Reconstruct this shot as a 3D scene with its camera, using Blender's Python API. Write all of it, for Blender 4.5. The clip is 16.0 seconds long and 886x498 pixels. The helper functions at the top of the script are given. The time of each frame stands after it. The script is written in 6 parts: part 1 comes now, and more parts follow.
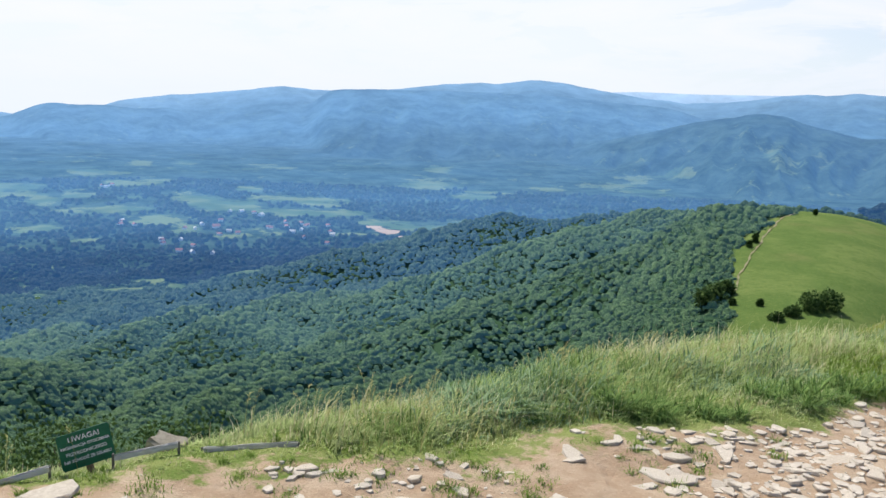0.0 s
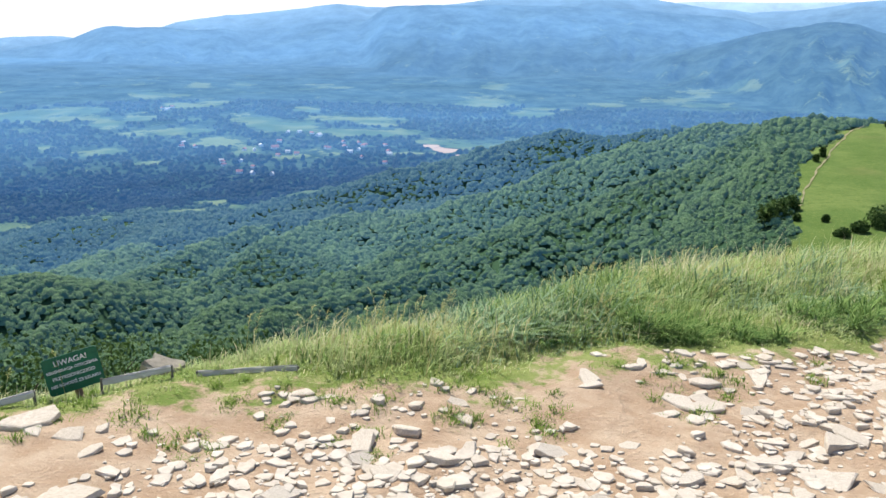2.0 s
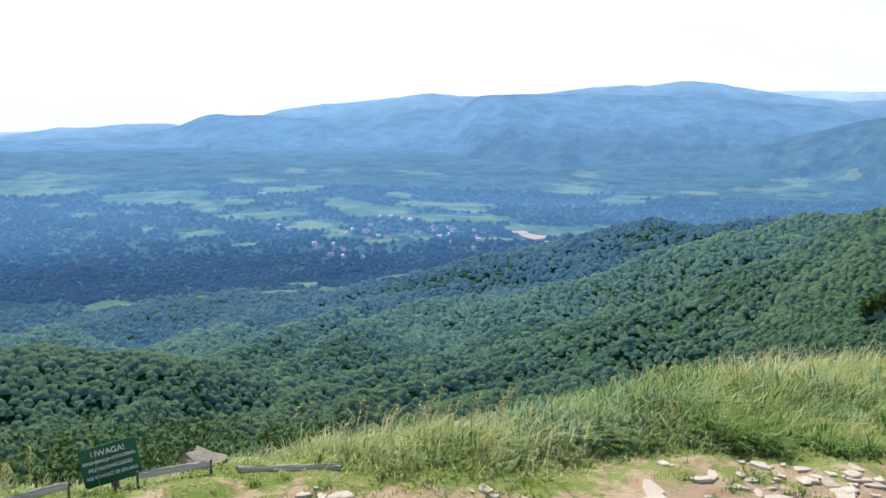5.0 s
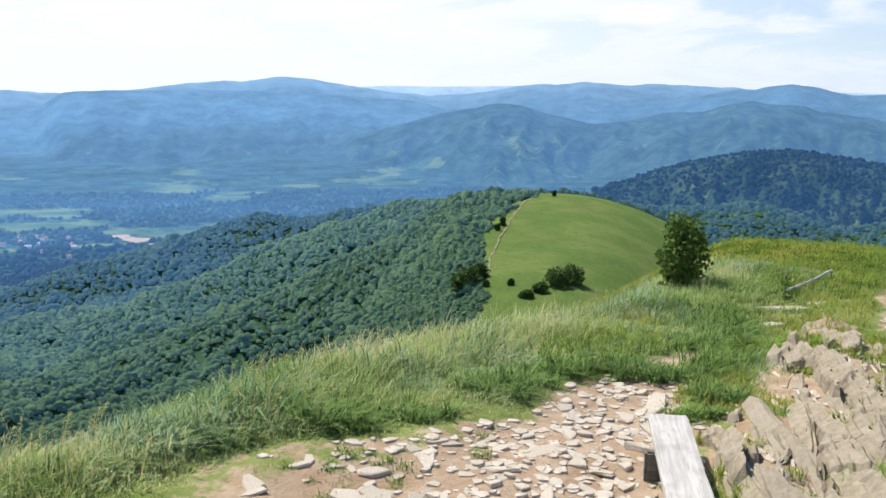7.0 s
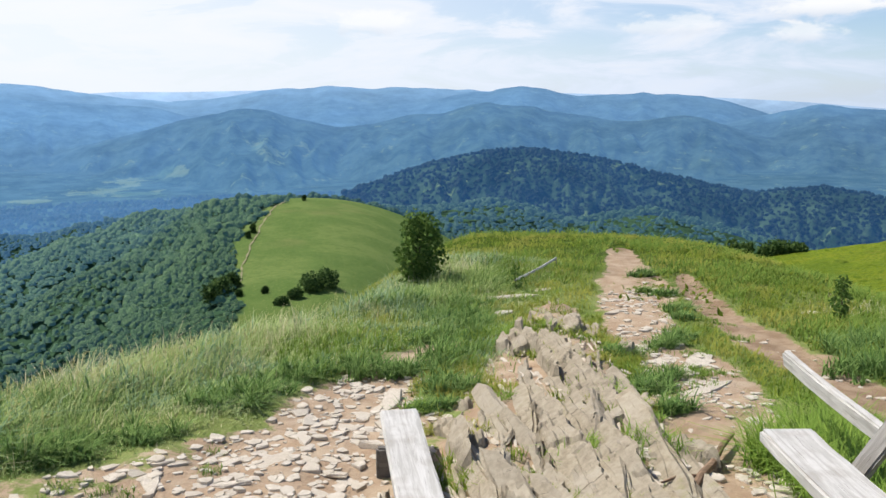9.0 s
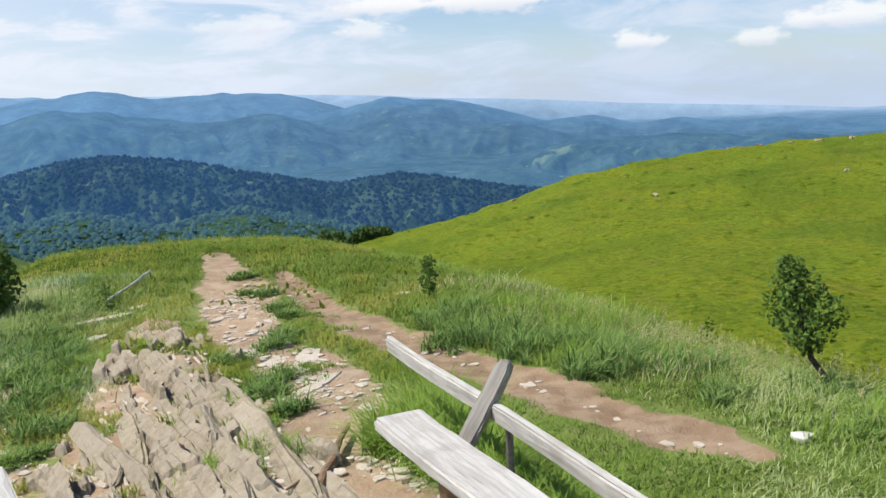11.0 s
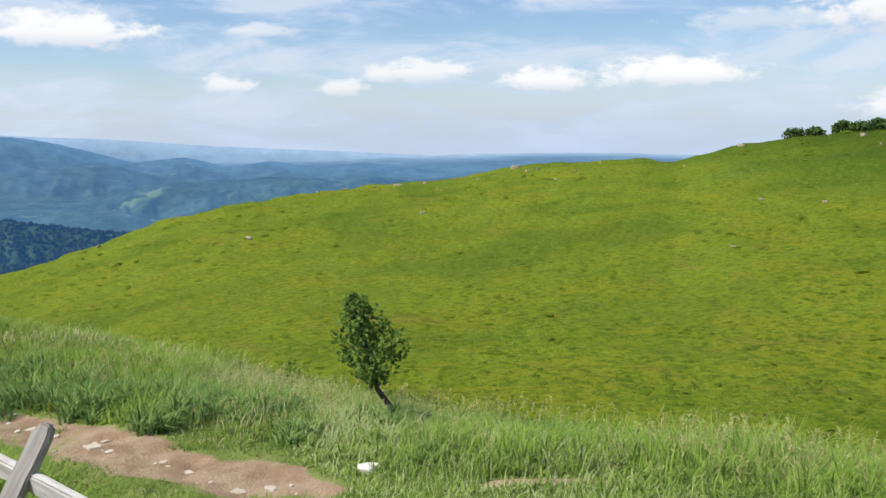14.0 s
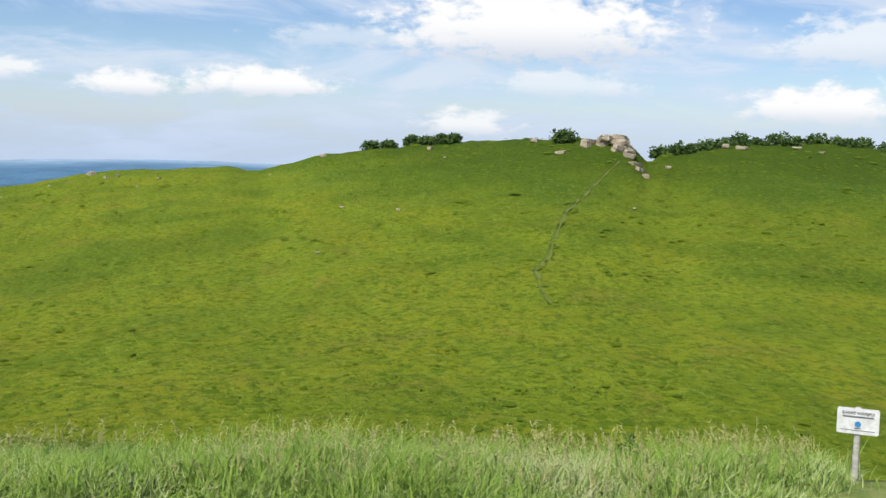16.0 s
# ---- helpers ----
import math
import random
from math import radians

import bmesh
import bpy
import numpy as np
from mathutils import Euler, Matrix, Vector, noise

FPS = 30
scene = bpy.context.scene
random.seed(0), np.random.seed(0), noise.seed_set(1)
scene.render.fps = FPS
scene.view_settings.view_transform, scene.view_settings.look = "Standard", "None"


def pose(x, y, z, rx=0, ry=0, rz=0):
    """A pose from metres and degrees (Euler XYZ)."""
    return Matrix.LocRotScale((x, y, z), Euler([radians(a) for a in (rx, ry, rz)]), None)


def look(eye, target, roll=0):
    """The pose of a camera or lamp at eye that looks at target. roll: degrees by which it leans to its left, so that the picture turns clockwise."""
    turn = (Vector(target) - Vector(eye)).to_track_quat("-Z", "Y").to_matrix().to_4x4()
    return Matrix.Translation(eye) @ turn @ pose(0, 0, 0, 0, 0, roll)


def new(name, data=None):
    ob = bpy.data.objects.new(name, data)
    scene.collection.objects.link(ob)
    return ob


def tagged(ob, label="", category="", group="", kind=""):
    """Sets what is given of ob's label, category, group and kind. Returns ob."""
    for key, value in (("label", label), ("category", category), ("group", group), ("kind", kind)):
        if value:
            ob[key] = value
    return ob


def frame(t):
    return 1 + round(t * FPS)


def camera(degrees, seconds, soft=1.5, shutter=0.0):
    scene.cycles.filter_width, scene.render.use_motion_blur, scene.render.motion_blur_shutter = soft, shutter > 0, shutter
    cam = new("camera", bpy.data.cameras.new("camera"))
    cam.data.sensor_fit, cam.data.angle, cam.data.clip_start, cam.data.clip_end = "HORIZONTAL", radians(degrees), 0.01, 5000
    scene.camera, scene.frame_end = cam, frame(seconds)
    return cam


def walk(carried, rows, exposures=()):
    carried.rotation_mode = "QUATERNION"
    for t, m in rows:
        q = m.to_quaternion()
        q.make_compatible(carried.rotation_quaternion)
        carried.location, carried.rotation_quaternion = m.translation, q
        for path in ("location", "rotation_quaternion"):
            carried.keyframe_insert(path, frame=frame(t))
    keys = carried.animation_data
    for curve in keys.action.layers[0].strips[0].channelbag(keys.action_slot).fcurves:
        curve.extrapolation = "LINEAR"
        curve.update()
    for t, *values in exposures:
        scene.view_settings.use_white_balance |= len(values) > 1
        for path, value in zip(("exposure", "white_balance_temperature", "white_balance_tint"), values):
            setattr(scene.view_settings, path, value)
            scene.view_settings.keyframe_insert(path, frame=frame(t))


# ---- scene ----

# camera -----------------------------------------------------------------
EXPOSURES = ((0.0, 0.05), (1.0, 0.28), (1.5, 0.3), (2.0, 0.35), (2.5, 0.22), (3.2, 0.18), (5.5, 0.2), (6.8, 0.15), (8.2, 0.06), (16.0, 0.0))
# <path>
cam = camera(51.63, 16.0)
walk(cam, [
    (0.0, pose(-0.515, -0.488, 1.723, 80.17, -1.97, -1.73)),
    (0.5, pose(-0.517, -0.434, 1.727, 78.66, -1.51, 0.03)),
    (1.0, pose(-0.468, -0.406, 1.701, 77.93, -0.62, 0.29)),
    (1.5, pose(-0.330, -0.306, 1.646, 77.06, -1.46, 2.74)),
    (2.0, pose(-0.256, -0.144, 1.629, 75.01, -0.68, 1.70)),
    (2.5, pose(-0.194, -0.062, 1.645, 79.44, -1.36, 2.91)),
    (3.0, pose(-0.201, -0.029, 1.665, 79.33, -2.85, 10.12)),
    (3.2, pose(-0.184, 0.003, 1.641, 79.45, -2.54, 15.06)),
    (3.7, pose(-0.168, 0.024, 1.632, 79.60, -2.18, 20.18)),
    (4.3, pose(-0.139, 0.058, 1.625, 79.95, -1.39, 16.81)),
    (4.8, pose(-0.116, 0.076, 1.622, 80.20, -0.75, 10.12)),
    (5.3, pose(-0.107, 0.069, 1.625, 80.30, -0.43, 3.53)),
    (5.5, pose(-0.110, 0.021, 1.635, 80.23, -0.29, 1.36)),
    (6.0, pose(-0.098, -0.061, 1.676, 80.08, -0.36, -5.31)),
    (6.5, pose(-0.040, -0.027, 1.661, 80.21, -0.38, -12.34)),
    (7.0, pose(-0.000, 0.000, 1.652, 80.22, -0.36, -17.20)),
    (7.5, pose(0.026, 0.017, 1.648, 80.22, -0.61, -19.66)),
    (8.0, pose(0.056, 0.024, 1.635, 80.39, 0.25, -23.26)),
    (8.5, pose(0.122, 0.005, 1.641, 80.40, 0.31, -27.15)),
    (9.0, pose(0.168, -0.015, 1.633, 80.46, 0.38, -32.88)),
    (9.5, pose(0.207, 0.058, 1.618, 80.18, 0.85, -42.49)),
    (10.0, pose(0.246, 0.114, 1.600, 79.94, 2.12, -48.78)),
    (10.2, pose(0.239, 0.109, 1.623, 79.60, 3.02, -51.26)),
    (10.9, pose(0.265, 0.085, 1.636, 79.66, 2.93, -57.61)),
    (11.6, pose(0.319, 0.045, 1.647, 80.02, 2.17, -63.92)),
    (12.3, pose(0.355, 0.020, 1.651, 80.37, 1.52, -70.68)),
    (12.5, pose(0.376, 0.010, 1.648, 80.83, 0.92, -73.15)),
    (13.0, pose(0.379, -0.007, 1.622, 82.32, -0.01, -78.11)),
    (13.5, pose(0.390, -0.026, 1.623, 82.23, 0.40, -81.22)),
    (14.0, pose(0.396, -0.040, 1.619, 81.71, 0.59, -83.32)),
    (14.5, pose(0.415, -0.073, 1.620, 81.54, -0.33, -88.01)),
    (15.0, pose(0.461, -0.124, 1.620, 81.51, -0.24, -95.31)),
    (15.5, pose(0.510, -0.176, 1.619, 81.71, -2.03, -102.06)),
    (16.0, pose(0.609, -0.230, 1.570, 82.46, -1.55, -108.53)),
], EXPOSURES)
# </path>

# world, sun -------------------------------------------------------------
SUN_AZ, SUN_EL = -28.0, 56.0          # degrees clockwise from +y, above the horizon


def way(az, el):
    a, e = radians(az), radians(el)
    return Vector((math.sin(a) * math.cos(e), math.cos(a) * math.cos(e), math.sin(e)))


class Nodes:
    """Short writing for node trees."""

    def __init__(self, tree):
        self.t = tree
        tree.nodes.clear()

    def add(self, kind, ins=None, **props):
        n = self.t.nodes.new(kind)
        for k, v in props.items():
            if k == "operation":
                n.operation = v
            elif k == "data_type":
                n.data_type = v
            elif k == "blend_type":
                n.blend_type = v
            elif k == "noise_dimensions":
                n.noise_dimensions = v
            elif k == "attribute_name":
                n.attribute_name = v
            elif k == "feature":
                n.feature = v
            elif k == "sky_type":
                n.sky_type = v
        for k, v in (ins or {}).items():
            s = n.inputs[k]
            if isinstance(v, bpy.types.NodeSocket):
                self.t.links.new(v, s)
            else:
                s.default_value = v
        return n

    def math(self, op, a, b=0.0, c=0.0, clamp=False):
        n = self.add("ShaderNodeMath", {0: a, 1: b, 2: c}, operation=op)
        n.use_clamp = clamp
        return n.outputs[0]

    def mix(self, f, a, b, blend="MIX"):
        n = self.add("ShaderNodeMix", {0: f, 6: a, 7: b}, data_type="RGBA", blend_type=blend)
        return n.outputs[2]

    def ramp(self, x, lo, hi, smooth=True):
        n = self.add("ShaderNodeMapRange", {0: x, 1: lo, 2: hi})
        n.interpolation_type = "SMOOTHSTEP" if smooth else "LINEAR"
        return n.outputs[0]

    def noise(self, vec, scale, detail=4.0, rough=0.55, dist=0.0):
        ins = {"Scale": scale, "Detail": detail, "Roughness": rough, "Distortion": dist}
        if vec is not None:
            ins["Vector"] = vec
        return self.add("ShaderNodeTexNoise", ins).outputs[0]

    def scaled(self, vec, s):
        return self.add("ShaderNodeVectorMath", {0: vec, 1: s}, operation="MULTIPLY").outputs[0]


def rgb(r, g, b):
    return (r, g, b, 1.0)


world = bpy.data.worlds.new("sky")
scene.world = world
world.use_nodes = True
N = Nodes(world.node_tree)
sky = N.add("ShaderNodeTexSky", sky_type="NISHITA")
sky.sun_disc = False
sky.sun_elevation = radians(SUN_EL)
sky.sun_rotation = radians(SUN_AZ)
sky.altitude = 1200
sky.air_density, sky.dust_density, sky.ozone_density = 1.0, 0.6, 2.0
geo = N.add("ShaderNodeTexCoord").outputs["Generated"]
sep = N.add("ShaderNodeSeparateXYZ", {0: geo})
sx, sy, up = sep.outputs
DEG = 57.29578
az = N.math("MULTIPLY", N.math("ARCTAN2", sx, sy), DEG)
el = N.math("MULTIPLY", N.math("ARCSINE", up), DEG)
# thin high cloud in long bands over the horizon
flat = N.add("ShaderNodeCombineXYZ", {0: N.math("MULTIPLY", az, 0.09), 1: N.math("MULTIPLY", el, 0.35), 2: 0.0}).outputs[0]
puff = N.noise(N.add("ShaderNodeCombineXYZ", {0: N.math("MULTIPLY", az, 0.55), 1: N.math("MULTIPLY", el, 1.1), 2: 0.0}).outputs[0], 1.0, 5.0, 0.6, 0.2)
wisp = N.noise(flat, 1.3, 5.0, 0.6, 0.5)
skyc = N.mix(1.0, sky.outputs[0], rgb(0.098, 0.107, 0.122), "MULTIPLY")
low = N.ramp(el, 32.0, 9.0)
# the sky colour is whitened on the sun's side to stand for glare
sunny = N.ramp(az, 78.0, 5.0)
veil = N.math("ADD", N.math("MULTIPLY", N.ramp(wisp, 0.38, 0.64), 0.70), N.math("MULTIPLY", sunny, 0.9), clamp=True)
veil = N.math("MULTIPLY", veil, low)
thin = N.mix(sunny, rgb(0.55, 0.70, 0.94), rgb(0.90, 0.94, 0.99))
col = N.mix(veil, skyc, N.mix(N.ramp(wisp, 0.42, 0.70), thin, N.mix(sunny, rgb(0.76, 0.82, 0.93), rgb(0.93, 0.95, 0.99))))
col = N.mix(N.math("MULTIPLY", N.ramp(el, 4.5, -3.0), 0.8), col, N.mix(sunny, rgb(0.56, 0.69, 0.92), rgb(0.84, 0.90, 0.97)))
# heaped clouds: azimuth, height, half-width, half-height, density
CUMULI = [
    (97.2, 2.3, 4.0, 1.0, 1.0), (90.0, 2.0, 2.8, 0.8, 0.95), (82.0, 2.6, 2.9, 0.8, 0.8), (113.5, 6.0, 8.0, 2.9, 1.0),
    (131.0, 1.7, 4.0, 1.3, 1.0), (110.0, 0.2, 2.6, 0.9, 0.8), (77.0, 1.7, 1.4, 0.6, 0.7), (70.3, 1.9, 1.4, 0.6, 0.75),
    (61.7, 4.9, 3.9, 1.2, 0.95), (55.0, 4.8, 3.0, 1.0, 0.85), (54.0, 3.3, 1.8, 0.6, 0.6), (133.0, 5.2, 4.5, 1.6, 0.7),
    (116.0, 2.7, 4.0, 0.9, 0.5), (72.4, 5.1, 1.8, 0.5, 0.5), (46.8, 3.9, 2.6, 0.7, 0.5), (28.6, 4.2, 2.6, 0.8, 0.55), (103.0, 5.2, 5.0, 0.8, 0.4),
]
for ca, ce, cw, ch, cd in CUMULI:
    dx = N.math("DIVIDE", N.math("SUBTRACT", az, ca), cw * 1.3)
    dy = N.math("DIVIDE", N.math("SUBTRACT", el, ce), ch * 1.35)
    under = N.ramp(dy, 0.15, -0.55)
    dy = N.math("MULTIPLY", dy, N.math("ADD", 1.0, N.math("MULTIPLY", under, 0.5)))
    d = N.math("SQRT", N.math("ADD", N.math("MULTIPLY", dx, dx), N.math("MULTIPLY", dy, dy)))
    d = N.math("ADD", d, N.math("MULTIPLY", N.math("SUBTRACT", puff, 0.5), 1.9))
    mask = N.math("MULTIPLY", N.ramp(d, 1.0, 0.45), cd)
    col = N.mix(mask, col, N.mix(under, rgb(1.0, 1.0, 1.0), rgb(0.66, 0.72, 0.83) if ch > 2 else rgb(0.74, 0.79, 0.88)))
bg = N.add("ShaderNodeBackground", {0: col, 1: 1.0})
out = N.add("ShaderNodeOutputWorld", {0: bg.outputs[0]})

sun = new("sun", bpy.data.lights.new("sun", "SUN"))
sun.data.energy, sun.data.angle, sun.data.color = 5.2, radians(0.6), (1.0, 0.95, 0.87)
sun.matrix_world = look(way(SUN_AZ, SUN_EL) * 50, (0, 0, 0))

# terrain ----------------------------------------------------------------
EYE = 1.65


def sm(x, lo, hi):
    t = np.clip((x - lo) / (hi - lo), 0, 1)
    return t * t * (3 - 2 * t)


CRESTS, CREST_GRID = {}, np.arange(-190, 190, 0.1)


def crest(a, pairs, soft=0.7):
    """A crest line through (azimuth, angle) pairs, rounded over some degrees."""
    key = (pairs, soft)
    if key not in CRESTS:
        e = np.interp(CREST_GRID, pairs[0::2], pairs[1::2])
        k = np.exp(-(np.arange(-30, 31) * 0.1 / soft) ** 2)
        CRESTS[key] = np.convolve(np.pad(e, 30, mode="edge"), k / k.sum(), "valid")
    return np.interp(a, CREST_GRID, CRESTS[key])


def ridge(r, R, E, front, back, soft):
    """Height of a ridge with its crest at distance R, seen at the angle E."""
    d = np.where(r < R, (R - r) * front, (r - R) * back)
    return EYE + R * np.tan(np.radians(E)) - (np.sqrt(d * d + soft * soft) - soft)


def value_noise(x, y, seed):
    xi, yi = np.floor(x).astype(np.int64), np.floor(y).astype(np.int64)
    fx, fy = x - xi, y - yi
    fx, fy = fx * fx * (3 - 2 * fx), fy * fy * (3 - 2 * fy)

    def h(i, j):
        n = (i * 374761393 + j * 668265263 + seed * 974711) & 0x7FFFFFFF
        n = ((n ^ (n >> 13)) * 1274126177) & 0x7FFFFFFF
        return ((n ^ (n >> 16)) & 0xFFFF) / 65535.0
    return (h(xi, yi) * (1 - fx) + h(xi + 1, yi) * fx) * (1 - fy) + (h(xi, yi + 1) * (1 - fx) + h(xi + 1, yi + 1) * fx) * fy - 0.5


def fbm(x, y, seed, octaves=4):
    return sum(value_noise(x * 2 ** k, y * 2 ** k, seed + k) * 0.5 ** k for k in range(octaves))


def spurs(a, lr, seed):
    """Ribs and gullies down the front of a range, about -0.5 to 0.5."""
    w = a * 0.55 + 1.6 * fbm(a * 0.25, lr * 6, seed + 300, 2)
    return 0.45 - 1.6 * np.abs(fbm(w, lr * 4, seed, 3)) + 0.5 * fbm(a * 1.6, lr * 22, seed + 9, 2)


def soft_over(x, s):
    return 0.5 * (x + np.sqrt(x * x + s * s))


def brow_left(u):
    return np.maximum(4.15 - 0.2 * u, 2.2) + 0.1 * np.maximum(u - 10, 0) + 0.45 * np.exp(-((u - 5.8) / 1.7) ** 2)


def brow_right(u):
    return np.minimum(-5.2 + 0.42 * u, -2.6 + 0.25 * np.maximum(u - 10, 0))


def near_height(x, y):
    """The top of the ridge on which the path runs, towards the azimuth of 45 degrees."""
    u, v = (x + y) * 0.70711, (y - x) * 0.70711
    left, right = brow_left(u), brow_right(u)
    z = 0.13 - 0.52 * sm(u, 0.5, 11.5) - 0.045 * soft_over(u - 11.5, 0.5) - 0.22 * soft_over(u - 16.5, 1.5)
    z = z - 0.60 * soft_over(v - left - 0.1, 0.35) - 0.36 * soft_over(right - v - 0.1, 0.6)
    z = z - 0.15 * soft_over(-u - 30, 10)
    z = z + 0.05 * fbm(x * 0.9, y * 0.9, 5) + 0.04 * fbm(x * 3, y * 3, 9)
    return z


def soil_band(x, y, line):
    """How deep a place lies in a worn band: a line of (x, y, half-width)."""
    best = np.full_like(x, -1.0)
    for (x0, y0, w0), (x1, y1, w1) in zip(line, line[1:]):
        dx, dy = x1 - x0, y1 - y0
        t = np.clip(((x - x0) * dx + (y - y0) * dy) / (dx * dx + dy * dy), 0, 1)
        d = np.hypot(x - x0 - t * dx, y - y0 - t * dy) / (w0 + (w1 - w0) * t)
        best = np.maximum(best, 1 - d)
    return best


STONY = [(-5.0, 0.4, 1.3), (-2.6, 1.75, 0.78), (-1.2, 2.38, 1.40), (0.2, 2.65, 1.47), (1.3, 3.35, 1.12), (2.15, 4.2, 0.70), (2.72, 5.0, 0.45), (3.3, 5.52, 0.32), (4.0, 5.95, 0.2)]
ROCKY = [(10.0, 10.2, 0.10), (8.9, 9.0, 0.28), (7.4, 7.2, 0.44), (6.3, 6.1, 0.46), (5.6, 5.3, 0.30), (5.1, 4.4, 0.36), (4.6, 3.8, 0.42), (3.75, 2.95, 0.45), (3.1, 2.3, 0.55), (2.4, 1.3, 0.5)]
WORN = [(8.6, 7.65, 0.12), (7.1, 5.85, 0.24), (6.15, 4.3, 0.30), (5.52, 3.25, 0.30), (5.13, 2.5, 0.28), (4.85, 1.97, 0.26), (4.55, 1.35, 0.24), (4.38, 1.0, 0.10)]
BARE = [(4.55, 0.25, 0.05), (4.6, 0.12, 0.07), (4.62, -0.3, 0.03), (4.66, -0.4, 0.06)]
CRAG = [(2.4, 2.5, 0.55), (2.95, 3.2, 0.62), (3.55, 4.0, 0.60), (4.25, 4.9, 0.52), (5.1, 5.95, 0.40), (5.8, 6.7, 0.22)]


def soil_mask(x, y):
    m = np.maximum(np.maximum(soil_band(x, y, STONY), soil_band(x, y, ROCKY)), np.maximum(soil_band(x, y, WORN), soil_band(x, y, BARE)))
    return m + 0.38 * fbm(x * 2.3, y * 2.3, 101)


def crag_mask(x, y):
    return soil_band(x, y, CRAG)


def hill_crest(a):
    return 110 + 12 * np.sin(a * 0.09)


def ranges(x, y, a, r, lr, z):
    """The valley floor and the mountains beyond it, over the ground at z."""
    # dark wooded mountain
    E = crest(a, (-180, -30, 15, -12, 22, -8.5, 27.9, -5.7, 31, -4.5, 34.4, -3.7, 38.3, -3.25, 41, -3.65, 44.4, -4.35, 48, -5.25, 51.4, -5.85, 55.6, -5.4, 58.4, -5.9, 63.5, -6.75, 68, -7.3, 78, -10, 180, -30))
    E = E + 0.12 * fbm(a * 0.9, a * 0, 71)
    z = np.maximum(z, ridge(r, 1450, E, 0.30, 0.25, 10) + 26 * spurs(a, lr, 72) * sm(r, 1450, 1250))
    # valley floor and the far ranges
    floor = -262 + 24 * fbm(x * 0.0012, y * 0.0012, 44) + 0.02 * np.maximum(r - 2200, 0)
    z = np.maximum(z, floor)
    E = crest(a, (-180, -30, 50, -9, 55, -6.6, 57.4, -6.0, 59, -5.63, 60.3, -5.34, 61.7, -5.28, 63.3, -5.42, 64.8, -5.65, 67.4, -6.3, 72, -8, 180, -30)) + 0.1 * fbm(a * 1.1, a * 0, 81)
    z = np.maximum(z, ridge(r, 2300, E, 0.16, 0.2, 12))
    E = crest(a, (-180, -30, 50, -9, 55, -6.9, 61.4, -4.85, 64.1, -4.27, 65.4, -4.02, 66.5, -3.79, 68.5, -3.68, 70.2, -3.73, 73.4, -3.61, 74.8, -3.69, 76.6, -3.97, 78.1, -3.62, 79.7, -3.76, 80.8, -3.97, 83, -4.5, 92, -8, 180, -30), 0.5) + 0.08 * fbm(a * 0.9, a * 0, 61)
    z = np.maximum(z, ridge(r, 2900, E, 0.16, 0.2, 12) + 34 * spurs(a, lr, 67) * sm(r, 2900, 2600))
    E = crest(a, (-180, -20, 0, -7.5, 5.9, -4.83, 9.1, -3.5, 11.5, -2.73, 14, -2.22, 15.7, -1.72, 17.1, -1.33, 18.5, -1.11, 19.8, -0.86, 20.9, -0.71, 21.9, -0.77, 22.9, -1.1, 23.9, -1.36, 25.3, -1.69, 26.5, -1.93, 28.6, -1.74,
                  29.8, -1.42, 30.8, -1.18, 32.7, -1.15, 34, -0.75, 35.7, -0.43, 36.8, -0.69, 38.5, -0.68, 39.5, -1.01, 40.6, -1.19, 42.3, -1.36, 43, -1.61, 44.8, -1.67, 46.2, -1.41, 47.7, -1.26,
                  48.6, -1.44, 50, -1.91, 51.4, -2.37, 52.4, -2.58, 53.7, -2.49, 55.4, -2.5, 57.7, -2.55, 59.5, -2.68, 62.3, -2.53, 63.7, -2.74, 64.8, -3.12, 66.5, -3.48, 68.2, -3.98, 75, -5.5, 180, -20), 0.3)
    E = E + 0.06 * fbm(a * 1.3, a * 0, 62)
    z = np.maximum(z, ridge(r, 3500, E, 0.24, 0.2, 10) + 38 * spurs(a, lr, 63) * sm(r, 3500, 3150))
    E = crest(a, (-180, -20, 30, -6, 44.8, -2.4, 48.3, -1.85, 50, -1.63, 51.4, -1.37, 52.7, -1.15, 53.7, -0.93, 55.2, -0.62, 56.7, -0.89, 58.4, -0.95, 60, -1.27, 61.6, -1.66, 63.2, -2.11, 64.8, -2.57, 65.8, -2.48, 67.5, -2.32,
                  68.5, -2.53, 70.3, -2.96, 71.6, -2.76, 73, -2.63, 74.8, -2.98, 76.6, -2.99, 78.7, -2.81, 80.4, -3.13, 82.2, -3.26, 85.7, -3.73, 100, -5, 180, -20), 0.3)
    z = np.maximum(z, ridge(r, 3900, E + 0.05 * fbm(a * 1.3, a * 0, 82), 0.22, 0.3, 10) + 20 * spurs(a, lr, 83) * sm(r, 3900, 3600))
    E = crest(a, (-180, -6, -60, -5, -35.6, -4.16, -32.1, -3.83, -29.6, -3.2, -26.5, -2.76, -24.5, -2.45, -23.2, -2.13, -22.2, -1.68, -21.4, -1.48, -20.7, -1.45, -20, -1.55, -18.5, -1.48, -16.4, -1.66, -14.7, -1.57,
                  -13.3, -1.92, -11.6, -2.18, -10, -2.31, -8.4, -1.85, -7, -1.37, -6, -0.84, -5.2, -0.25, -4, -0.12, 0.9, -0.02, 4.6, -0.05, 9.4, -0.14, 11.5, -0.34, 15, -0.55, 16.4, -0.82, 17.8, -1.22, 19.9, -1.79,
                  23.3, -2.09, 25.6, -1.75, 27.9, -1.18, 30.8, -0.65, 32.6, -0.21, 34.4, 0.14, 35.6, 0.17, 36.5, 0.4, 37.8, 0.53, 38.9, 0.38, 40.3, 0.05), 0.3)
